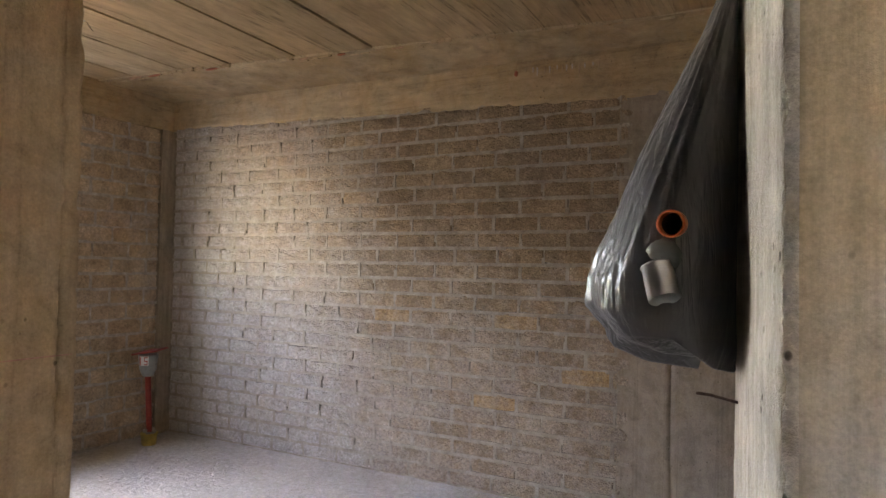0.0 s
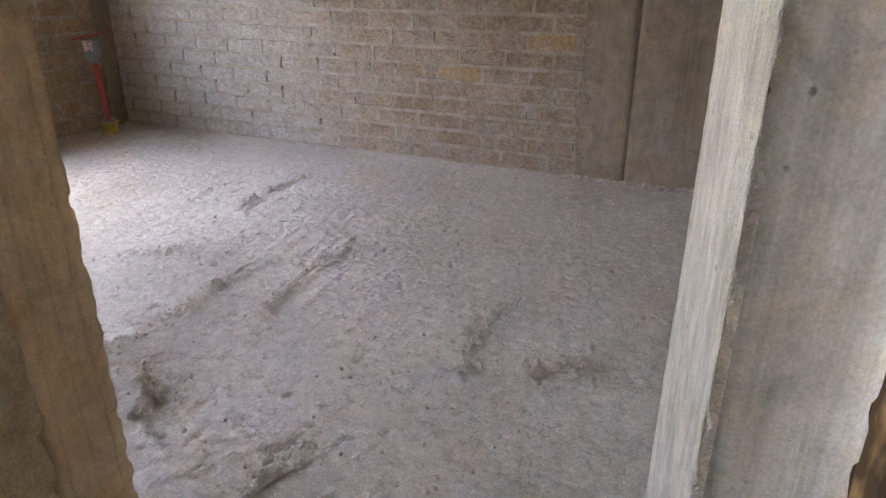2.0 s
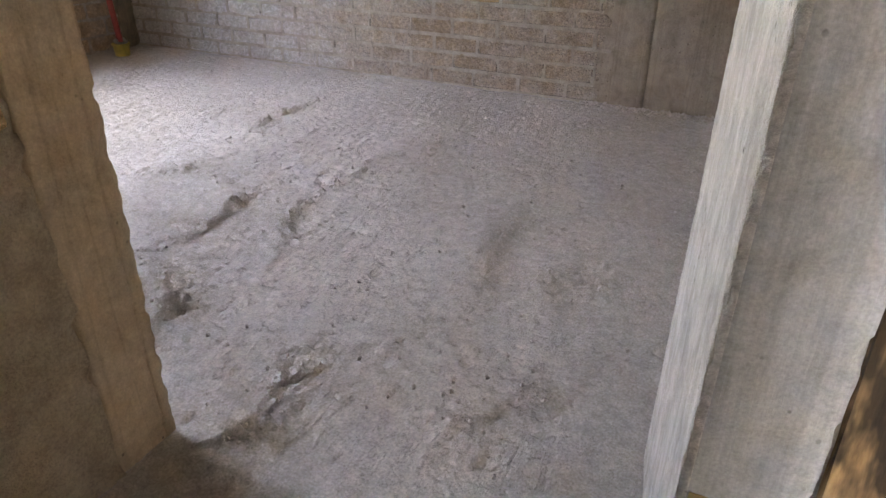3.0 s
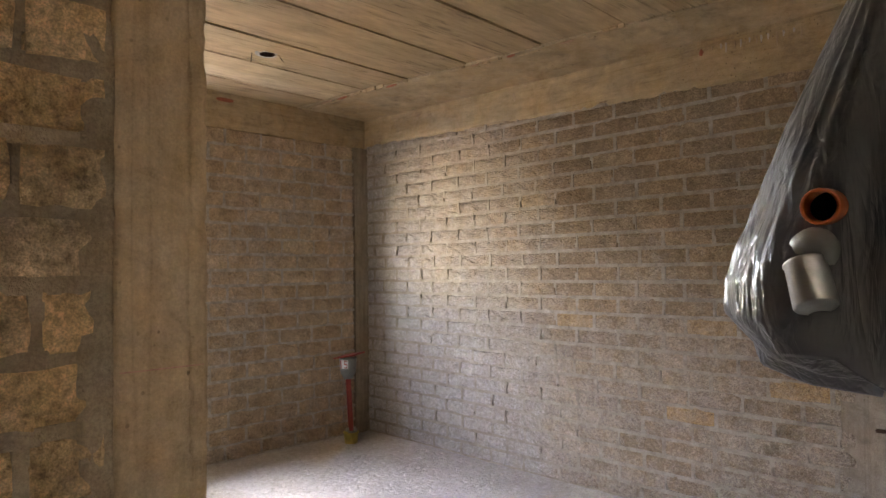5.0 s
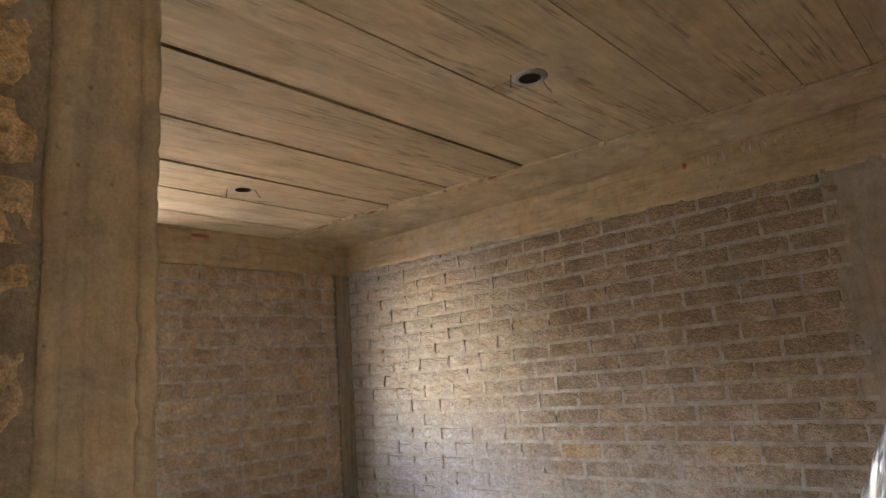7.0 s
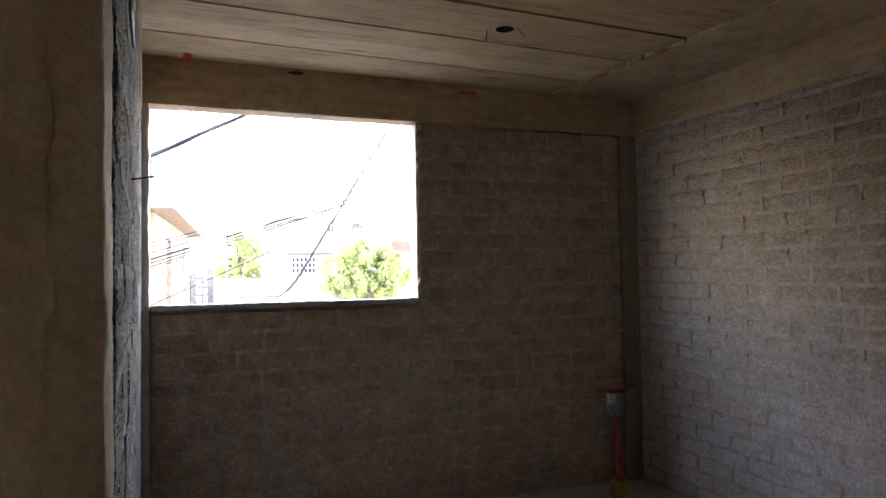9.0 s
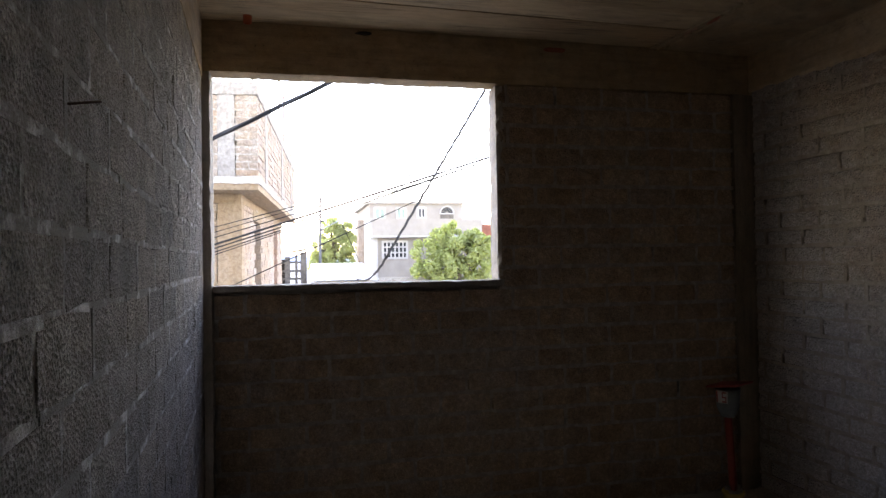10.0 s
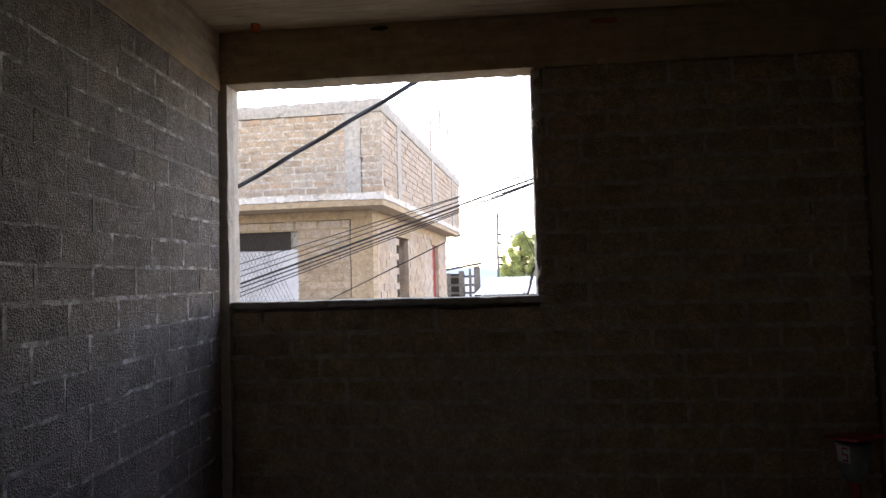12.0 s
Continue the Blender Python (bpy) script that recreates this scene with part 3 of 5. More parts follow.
# near wall, seen from inside the room: face from (0, 0.20) to (3.50, 0.41)
NW_ANG = math.degrees(math.atan2(0.21, 3.5))
NW_LEN = math.hypot(3.5, 0.21)
wall_near = wall_frame("wall_near", (0, 0.20, 0), 90 + NW_ANG, box(0.0, NW_LEN - 0.16, -0.14, -0.05, 0, 2.5), "dark grey porous block wall lit along its face")
near_beam = mesh_object("beam_near", rough_box(0.0, NW_LEN, -0.14, 0.006, 2.42, CEIL + 0.02, 0.04, 0.006, 0.008, 10), M_beam, label="rough cast concrete ring beam over block wall", category="beam", kind="structure")
near_beam.matrix_basis = wall_near.matrix_basis.copy()

# corridor wall (face x = 3.50) and its end column
corridor_column = mesh_object("column_corridor", rough_box(3.27, 3.502, 0.262, 0.386, -0.02, 2.5, 0.016, 0.003, 0.004, 11), M_column, label="brown cast concrete column at end of block wall", category="column", kind="structure")
corridor_ridge = mesh_object("column_corridor_edge", rough_box(3.435, 3.503, 0.380, 0.412, -0.02, 2.5, 0.012, 0.004, 0.006, 16), M_column, label="ragged cast edge of concrete column", category="column", kind="structure")
wall_corridor = wall_frame("wall_corridor", (3.50, 0.262, 0), 0, box(0.0, 2.9, -0.14, -0.05, 0, 2.5), "tan porous block wall of the passage")
corridor_beam = mesh_object("beam_corridor", rough_box(3.36, 3.506, -2.6, 0.40, 2.5, CEIL + 0.02, 0.07, 0.005, 0.006, 12), M_beam, label="cast concrete beam over passage wall", category="beam", kind="structure")

toothing = mesh_object("mortar_corridor", rough_box(3.40, 3.4975, 0.212, 0.268, 0.70, 2.5, 0.018, 0.016, 0.01, 18), M_mortar_brown, label="rough mortar packed between blocks and column", category="wall", kind="structure")

footing = mesh_object("plinth_corridor", rough_box(3.40, 3.508, -2.4, 0.266, -0.02, 0.735, 0.03, 0.02, 0.012, 15), M_mortar_brown, label="rough mortar render on lower passage wall", category="wall", kind="structure")

# free pier on the other side of the passage
pier = mesh_object("concrete_pier", rough_box(0, 0.15, 0, 0.475, -0.02, CEIL + 0.02, 0.013, 0.003, 0.006, 13), M_pier, label="pale grey board-formed concrete pier with chipped edges", category="pier", kind="structure")
pier.data.materials.append(M_white)
pier.data.materials.append(M_arris)
for poly in pier.data.polygons:
    if poly.center.x < 0.004:
        poly.material_index = 1
    elif poly.center.y < 0.01 and poly.center.x < 0.013:
        poly.material_index = 2
pier.matrix_basis = pose(4.533, 0.342, 0, 0, 0, 8.5)

for ob in (pier, corridor_column, corridor_ridge, back_column, back_column_b, back_beam, footing, toothing):
    ob.data.polygons.foreach_set("use_smooth", [True] * len(ob.data.polygons))

# plain walls that close the place; an added, unseen partition blocks the lobby's direct daylight
for nm, b in (("wall_right", (4.60, 4.74, 0.84, 3.6, 0, CEIL)), ("wall_alcove", (4.74, 6.2, 1.0, 1.12, 0, CEIL)), ("wall_lobby", (6.0, 6.14, -2.46, 1.0, 0, CEIL)), ("wall_baffle", (5.0, 5.1, -2.46, -0.75, 0, CEIL))):
    mesh_object(nm, box(*b), M_pier, label="plain raw concrete wall", category="wall", kind="structure")
bm = bmesh.new()
add_box(bm, 3.36, 5.15, -2.6, -2.46, 0, CEIL)
add_box(bm, 5.95, 6.14, -2.6, -2.46, 0, CEIL)
add_box(bm, 5.15, 5.95, -2.6, -2.46, 0, 0.1)
add_box(bm, 5.15, 5.95, -2.6, -2.46, 2.4, CEIL)
mesh_object("wall_entry", bm, M_pier, label="plain raw concrete wall with an open window", category="wall", kind="structure")

# ---------------------------------------------------------------- things inside
M_bag_node = Mat("black_plastic_film", 0.36)
M_bag_node.b.inputs["Specular IOR Level"].default_value = 0.6
M_bag_node.colour(M_bag_node.ramp(M_bag_node.noise(5, 4), [(0.3, (0.040, 0.040, 0.043)), (0.7, (0.085, 0.085, 0.090))]))
crinkle = M_bag_node.maths("ABSOLUTE", M_bag_node.maths("SUBTRACT", M_bag_node.noise(16, 3, 0.5, M_bag_node.coords((2.0, 2.0, 0.22)), 0.6), 0.5))
crease = M_bag_node.maths("ABSOLUTE", M_bag_node.maths("SUBTRACT", M_bag_node.noise(44, 3, 0.5, M_bag_node.coords((1.5, 1.5, 0.3)), 0.6), 0.5))
M_bag_node.bump(M_bag_node.maths("ADD", crinkle, M_bag_node.maths("MULTIPLY", crease, 0.45)), 0.011, 0.8)
M_bag = M_bag_node.m
M_orange = plain_material("orange_plastic", (0.62, 0.12, 0.035), 0.45, vary=0.12)
M_steel = plain_material("galvanised_steel", (0.5, 0.5, 0.49), 0.34, 1.0, 0.12, 40)
M_greyplastic = plain_material("grey_plastic", (0.16, 0.17, 0.16), 0.5)
M_red = plain_material("red_plastic", (0.33, 0.05, 0.035), 0.5, vary=0.2)
M_yellow = plain_material("yellow_plastic", (0.55, 0.40, 0.10), 0.55, vary=0.25)
M_label = plain_material("white_print", (0.48, 0.45, 0.43), 0.5, vary=0.08)
M_rust = plain_material("rusty_iron", (0.10, 0.055, 0.035), 0.8, 0.4, 0.4, 60)
M_wire = plain_material("dark_wire", (0.03, 0.03, 0.03), 0.6, 0.2)
M_dark = plain_material("dark_wood_and_opening", (0.035, 0.026, 0.02), 0.9)
M_brickred = plain_material("red_brick_chip", (0.36, 0.11, 0.06), 0.9, 0.0, 0.3, 60, 0.002)


M_redpaint0 = plain_material("red_chalk", (0.44, 0.22, 0.17), 0.9, 0, 0.3, 80)


def wood_material():
    m = Mat("weathered_plank", 0.8)
    vec = m.coords((1, 1, 0.12))
    g = m.ramp(m.noise(22, 6, 0.7, vec, 0.6), [(0.3, (0.05, 0.026, 0.012)), (0.5, (0.18, 0.10, 0.045)), (0.7, (0.30, 0.18, 0.085))])
    st = m.ramp(m.noise(7, 4, 0.6, m.coords((1, 1, 0.4))), [(0.42, 0.15), (0.52, 1.0)])
    m.colour(m.mix(1.0, g, st, "MULTIPLY"))
    m.bump(m.noise(60, 5, 0.7, vec), 0.003, 0.8)
    return m.m


M_wood = wood_material()


def hanging_bag():
    """A bulging bag that hangs by its gathered neck against the pier."""
    bag = new("garbage_bag")
    tagged(bag, "black plastic bag hanging on pier, pipe ends poking out", "bag")
    stations = [(1.262, 0.30, 0.35), (1.268, 0.62, 0.6), (1.285, 0.84, 0.85), (1.33, 1.0, 1.0), (1.37, 0.99, 1.02), (1.42, 0.90, 0.97), (1.48, 0.78, 0.88),
                (1.54, 0.66, 0.76), (1.60, 0.53, 0.63), (1.66, 0.40, 0.50), (1.72, 0.27, 0.37), (1.79, 0.15, 0.24), (1.85, 0.07, 0.12), (1.90, 0.05, 0.06), (1.95, 0.06, 0.07)]
    zs = [s[0] for s in stations]
    bm = bmesh.new()
    rows, cols = 130, 220
    rings = []

    def ridged(p):
        return 1.0 - 2.0 * abs(noise.noise(p))

    for r in range(rows + 1):
        z = zs[0] + (zs[-1] - zs[0]) * (r / rows) ** 1.15
        fx = float(np.interp(z, zs, [s[1] for s in stations]))
        fy = float(np.interp(z, zs, [s[2] for s in stations]))
        ring = []
        h = (z - zs[0]) / (zs[-1] - zs[0])
        for c in range(cols):
            a = 2 * math.pi * c / cols
            ca, sa = math.cos(a), math.sin(a)
            # taut folds run from the gathered neck and die out in the belly; one face stays flat
            slack = 0.25 + 0.75 * max(0.0, min(1.0, 0.5 - 0.9 * math.cos(a - 5.3)))
            fold = ridged(Vector((ca * 3.4, sa * 3.4, z * 1.1))) * 0.6 + ridged(Vector((ca * 8.0 + 3, sa * 8.0, z * 1.6))) * 0.4
            fold *= 0.13 * slack * min(1.0, 0.25 + h * 1.5)
            crumple = ridged(Vector((ca * 1.9, sa * 1.9, z * 13 + 2))) * 0.075 + ridged(Vector((ca * 4.4, sa * 4.4, z * 26))) * 0.035
            crumple *= slack * max(0.0, 1.0 - 1.25 * h)
            sag = noise.noise(Vector((ca * 1.6, sa * 1.6, z * 4.5))) * 0.12 * (1 - h)
            k = 1 + fold + crumple + sag - 0.05
            x = min(0.113 * fx * k * ca, 0.095 * max(fx, 0.3))
            y = 0.125 * fy * k * sa
            px = 4.487 - 0.109 * fx + x
            py = 0.735 + y
            px = min(px, 4.533 - 0.149 * (py - 0.342) - 0.006)
            zz = z + (0.010 * math.sin(a * 3 + 1) + 0.006 * math.sin(a * 7) if r < 9 else 0)
            ring.append(bm.verts.new((px, py, zz)))
        rings.append(ring)
    for u, v in zip(rings, rings[1:]):
        for c in range(cols):
            bm.faces.new([u[c], u[(c + 1) % cols], v[(c + 1) % cols], v[c]])
    bm.faces.new(rings[0])
    part("film", bm, M_bag, bag, smooth=True)
    # orange conduit end
    bm = lathe([(0.0145, -0.035), (0.0175, -0.035), (0.0175, 0.018), (0.0168, 0.020), (0.0145, 0.020), (0.014, 0.018), (0.014, -0.035)], 24)
    p = part("pipe_end", bm, M_orange, bag, "orange plastic pipe end", True)
    p.matrix_basis = look((4.405, 0.612, 1.442), (4.395, 0.93, 1.456))
    bm = lathe([(0.0, -0.05), (0.0225, -0.05), (0.023, 0.0), (0.0225, 0.012), (0.014, 0.016), (0.0, 0.016)], 20)
    p = part("pipe_fitting", bm, M_greyplastic, bag, "grey plastic pipe fitting", True)
    p.matrix_basis = look((4.394, 0.622, 1.402), (4.43, 0.9, 1.5))
    bm = lathe([(0.0, -0.036), (0.020, -0.037), (0.0255, -0.040), (0.027, -0.038), (0.0265, 0.03), (0.028, 0.032), (0.028, 0.036), (0.025, 0.036), (0.0245, 0.032), (0.0, 0.032)], 28)
    p = part("can", bm, M_steel, bag, "shiny tin can", True)
    p.matrix_basis = pose(4.392, 0.606, 1.368, -24, -14, 10) @ Matrix.Diagonal((0.74, 0.74, 0.62, 1.0))
    tube_bm = tube(bmesh.new(), [(4.46, 0.74, 1.93), (4.455, 0.735, 1.955), (4.475, 0.735, 1.97)], 0.004, 8)
    part("nail", tube_bm, M_rust, bag, "rusty nail")
    return bag


hanging_bag()


def rod_thing(name, pts, r, material, label, category, sides=6, group=""):
    return mesh_object(name, tube(bmesh.new(), pts, r, sides), material, None, label, True, category, group=group)


rod_thing("nail", [(4.472, 0.742, 1.202), (4.442, 0.70, 1.216), (4.428, 0.675, 1.221)], 0.0022, M_rust, "bent rusty nail stuck in concrete pier", "nail")


M_tape = plain_material("brown_tape", (0.42, 0.30, 0.13), 0.5, 0, 0.2, 60)
tape = mesh_object("tape_scrap", box(-0.016, 0.016, -0.001, 0.001, -0.006, 0.006), M_tape, None, "torn brown tape scrap stuck on concrete pier", False, "tape", group="tape scraps")
tape.matrix_basis = pose(4.563, 0.3455, 0.375, 0, 6, 8.5)
copy_thing(tape, pose(4.574, 0.3475, 0.355, 0, -4, 8.5))
copy_thing(tape, pose(4.655, 0.3585, 0.385, 0, 70, 8.5))
mesh_object("chalk_line", box(3.502, 3.5045, 0.27, 0.405, 1.229, 1.2308), M_redpaint0, None, "red chalk line snapped across brown column", False, "chalk line")
mesh_object("chalk_line", box(4.575, 4.66, 0.3465, 0.3485, 1.184, 1.1852), M_redpaint0, None, "red chalk line snapped across concrete pier", False, "chalk line").matrix_basis = Matrix.Translation((0, 0.0, 0))


def corner_pipe():
    """The stub of pipe that stands in the room's corner."""
    th = new("pipe_stub")
    tagged(th, "red pipe in yellow pot topped by printed cup", "pipe stub")
    th.location = (0.235, 3.12, 0.0)
    part("pot", lathe([(0.0, 0.0), (0.05, 0.0), (0.058, 0.075), (0.064, 0.078), (0.064, 0.088), (0.056, 0.088), (0.05, 0.03), (0.0, 0.03)], 20), M_yellow, th, "yellow plastic pot", True)
    bm = bmesh.new()
    for k in range(7):
        r = bmesh.ops.create_icosphere(bm, subdivisions=1, radius=0.018)
        for v in r["verts"]:
            v.co = v.co * (0.8 + 0.4 * random.random()) + Vector((0.032 * math.cos(k * 0.9), 0.032 * math.sin(k * 0.9), 0.085 + 0.012 * (k % 3)))
    part("rubble", bm, M_mortar, th, "crumbled mortar filling")
    part("pipe", tube(bmesh.new(), [(0.005, 0, 0.03), (-0.015, 0.0, 0.28), (-0.035, 0.0, 0.52)], 0.0215, 14), M_red, th, "red plastic pipe", True)
    cup = part("cup", lathe([(0.036, 0.51), (0.06, 0.56), (0.066, 0.62), (0.072, 0.675), (0.066, 0.675), (0.058, 0.58), (0.0, 0.57)], 20, (-0.035, 0, 0)), M_greyplastic, th, "grey plastic cup", True)
    bm = bmesh.new()
    for a0, a1 in ((-1.6, -0.62),):
        n = 8
        lo = [bm.verts.new((-0.035 + 0.0695 * math.cos(a0 + (a1 - a0) * i / n), 0.0695 * math.sin(a0 + (a1 - a0) * i / n), 0.598)) for i in range(n + 1)]
        hi = [bm.verts.new((-0.035 + 0.0745 * math.cos(a0 + (a1 - a0) * i / n), 0.0745 * math.sin(a0 + (a1 - a0) * i / n), 0.668)) for i in range(n + 1)]
        for i in range(n):
            bm.faces.new([lo[i], lo[i + 1], hi[i + 1], hi[i]])
    part("label", bm, M_label, cup, "white printed label")
    bm = bmesh.new()
    for (p, q, z0, z1) in ((-1.05, -0.72, 0.655, 0.664), (-1.05, -0.98, 0.632, 0.655), (-1.05, -0.72, 0.628, 0.637), (-0.79, -0.72, 0.608, 0.632), (-1.05, -0.72, 0.602, 0.611), (-1.58, -1.42, 0.60, 0.665)):
        pts = []
        for a, z in ((p, z0), (q, z0), (q, z1), (p, z1)):
            rr = 0.0702 + (z - 0.598) / 0.07 * 0.005 + 0.001
            pts.append(bm.verts.new((-0.035 + rr * math.cos(a), rr * math.sin(a), z)))
        bm.faces.new(pts)
    part("print", bm, M_red, cup, "red print on label")
    bm = bmesh.new()
    add_box(bm, -0.115, 0.115, -0.07, 0.07, -0.006, 0.006, 0.003)
    plate = part("plate", bm, M_red, th, "dusty red plate")
    plate.matrix_basis = pose(-0.02, 0, 0.70, 6, -10, 10)
    return th


corner_pipe()


def ceiling_box(x, y, turn):
    """A round electrical box cast into the ceiling, with wires."""
    th = new("ceiling_box")
    tagged(th, "round electrical box cast in ceiling, wire ends hanging", "electrical box", "ceiling boxes")
    th.location = (x, y, CEIL)
    th.rotation_euler = (0, 0, turn)
    part("rim", lathe([(0.047, -0.006), (0.050, -0.006), (0.074, -0.003), (0.074, 0.02), (0.047, 0.02), (0.047, -0.006)], 24), M_mortar, th, "cement rim", True)
    # the dark rust colour stands in for the shade inside the box
    part("can", lathe([(0.0465, -0.006), (0.0465, 0.09), (0.0, 0.09)], 24), M_rust, th, "steel box darkened like a shaded hole", True)
    part("wire", tube(bmesh.new(), [(-0.075, -0.05, 0.004), (-0.078, -0.052, -0.03), (-0.08, -0.055, -0.06)], 0.0018, 6), M_wire, th)
    part("wire", tube(bmesh.new(), [(0.05, 0.04, 0.004), (0.065, 0.05, -0.03), (0.085, 0.055, -0.055)], 0.0018, 6), M_wire, th)
    return th


for (bx, by), turn in zip(BOXES, (0.4, 0.6)):
    ceiling_box(bx, by, turn)

mesh_object("conduit_end", lathe([(0.014, 2.68), (0.021, 2.68), (0.022, 2.73), (0.014, 2.73), (0.014, 2.68)], 16, (0.11, 0.44, 0)), M_orange, None, "orange conduit end poking out of ceiling", True, "conduit")


def leaning_plank(x, y, z0, w, h, turn, lean, label):
    th = mesh_object("plank", rough_box(-w / 2, w / 2, -0.012, 0.012, 0, h, 0.06, 0.003, 0.004, x * 3), M_wood, None, label, False, "plank", group="leaning planks")
    th.matrix_basis = pose(x, y, z0, lean, 0, turn)
    return th


leaning_plank(4.845, 0.80, 0.0, 0.11, 1.9, 12, -4, "weathered scaffold plank leaning in dark alcove")
leaning_plank(4.99, 0.86, 0.0, 0.14, 2.1, -5, -3, "dark stained scaffold plank leaning against wall")
leaning_plank(5.15, 0.84, 0.0, 0.16, 1.7, 4, -4, "weathered scaffold plank leaning in dark alcove")

# tie wires and nails left in the cast column
rod_thing("tie_wire", [(3.25, 0.385, 2.16), (3.24, 0.404, 2.12), (3.21, 0.406, 2.05), (3.23, 0.404, 2.0), (3.18, 0.402, 1.93), (3.21, 0.403, 1.87), (3.15, 0.40, 1.80), (3.08, 0.398, 1.78)], 0.0022, M_wire, "twisted tie wire sticking out of column", "wire")
rod_thing("tie_wire", [(3.14, 0.38, 2.12), (3.10, 0.40, 2.14), (3.03, 0.405, 2.10)], 0.002, M_wire, "short tie wire end on cast column", "wire")
rod_thing("nail", [(2.60, 0.352, 1.68), (2.58, 0.395, 1.69)], 0.002, M_rust, "rusty nail in block wall", "nail")


M_splinter = plain_material("pinkish_wood", (0.42, 0.24, 0.15), 0.85, 0.0, 0.3, 40, 0.002)


def chip(name, x, y, z, sx, sy, sz, material, label, category, seed):
    bm = bmesh.new()
    r = bmesh.ops.create_icosphere(bm, subdivisions=2, radius=1.0)
    for v in r["verts"]:
        n = 1 + 0.45 * noise.noise(v.co * 1.7 + Vector((seed, 0, 0)))
        v.co = Vector((v.co.x * sx * n, v.co.y * sy * n, v.co.z * sz * n))
    ob = mesh_object(name, bm, material, None, label, False, category)
    ob.location = (x, y, z)
    return ob


chip("wedge", 0.982, BACK_Y - 0.004, 2.60, 0.014, 0.008, 0.045, M_dark, "dark wooden wedge stuck in ring beam", "wedge", 1)
chip("wedge", 3.03, BACK_Y - 0.006, 2.57, 0.012, 0.01, 0.02, M_brickred, "rust-red form plug stuck in ring beam", "plug", 2)
chip("brick_chip", 0.006, 2.16, 2.668, 0.008, 0.07, 0.014, M_brickred, "red brick chip set in lintel beam", "brick chip", 3)
chip("wedge", 1.70, BACK_Y - 0.006, 2.585, 0.012, 0.01, 0.035, M_column, "splintered form wood in ring beam", "wedge", 4)
chip("wedge", 0.004, 1.05, 2.70, 0.01, 0.05, 0.012, M_dark, "dark form wood scrap over window", "wedge", 5)


# drips of grout that ran down the ring beam, and splinters of form wood left along the board ends
rnd = random.Random(31)
for k in range(13):
    x = 3.10 + 0.036 * k + rnd.uniform(-0.01, 0.01)
    top = 2.70 - 0.033 * x - 0.005
    length = rnd.uniform(0.02, 0.075)
    r = [0.005, 0.004 + 0.003 * rnd.random(), 0.003, 0.0015]
    drip = tube(bmesh.new(), [(x, BACK_Y - 0.008, top), (x + 0.002, BACK_Y - 0.009, top - length * 0.4), (x, BACK_Y - 0.008, top - length * 0.8), (x + 0.001, BACK_Y - 0.006, top - length)], r, 6)
    part("grout_drip", drip, M_window_column if k % 3 else M_column, back_beam)
for k, x in enumerate((0.34, 0.52, 0.66, 1.02, 1.75, 2.02, 2.41)):
    y = 2.80 + 0.125 * x - 0.01
    chip("wood_splinter", x, y, CEIL - 0.016, rnd.uniform(0.03, 0.07), 0.010, 0.008, M_brickred if k % 2 else M_splinter, "reddish form-wood splinter stuck in ceiling joint", "splinter", 10 + k)


M_crumb = plain_material("mortar_crumb", (0.50, 0.44, 0.38), 1.0, 0, 0.3, 60, 0.0003, 0.04)


def crumbs():
    """Loose crumbs of mortar on the floor."""
    rnd = random.Random(12)
    bm = bmesh.new()
    spots = []
    for ax, ay, bx, by, w, h in FLOOR_RIDGES:
        knots = [rnd.random() for _ in range(7)]
        for _ in range(int(25 + 200 * math.hypot(bx - ax, by - ay) * (w / 0.04))):
            s = rnd.choice(knots) + rnd.gauss(0, 0.14)
            g = rnd.gauss(0, w * 0.85)
            spots.append((ax + (bx - ax) * s + g, ay + (by - ay) * s + rnd.gauss(0, w * 0.85), 0.002 + 0.006 * rnd.random() ** 2, h * 0.4 * math.exp(-(g / w) ** 2)))
    for _ in range(1600):
        spots.append((rnd.uniform(0.2, 4.4), rnd.uniform(0.45, 3.4), 0.0025 + 0.0065 * rnd.random() ** 3, 0.0))
    for _ in range(160):
        spots.append((rnd.uniform(3.6, 4.4), BACK_Y - abs(rnd.gauss(0, 0.05)) - 0.01, rnd.uniform(0.004, 0.014), 0.0))
    for x, y, r, lift in spots:
        if not (0.05 < x < 4.42 and 0.42 < y < BACK_Y):
            continue
        c = Vector((x, y, r * 0.25 + 0.002 + rnd.uniform(0, 0.005) + lift))
        vs = [bm.verts.new(c + Vector(d) * r * rnd.uniform(0.7, 1.3)) for d in ((1, 0, 0), (-1, 0, 0), (0, 1, 0), (0, -1, 0), (0, 0, 0.8), (0, 0, -1))]
        for a, b, e in ((0, 2, 4), (2, 1, 4), (1, 3, 4), (3, 0, 4), (2, 0, 5), (1, 2, 5), (3, 1, 5), (0, 3, 5)):
            bm.faces.new([vs[a], vs[b], vs[e]])
    return mesh_object("mortar_crumbs", bm, M_crumb, None, "grey mortar crumbs scattered on rough screed", False, "crumbs", kind="stuff")


crumbs()

# ---------------------------------------------------------------- outside
M_ground = plain_material("street_dust", (0.29, 0.265, 0.24), 0.95, 0, 0.25, 0.4, 0.02)
ground = mesh_object("ground", box(-2500, 2500, -2500, 2500, -3.3, -3.0), M_ground, label="dusty pale ground reaching the horizon", category="ground", kind="structure")
M_tabique = block_material("pale_brick", [(0.0, (0.35, 0.245, 0.165)), (0.4, (0.43, 0.305, 0.205)), (0.7, (0.41, 0.31, 0.225)), (1.0, (0.43, 0.27, 0.16))], 0.5, 0.8)
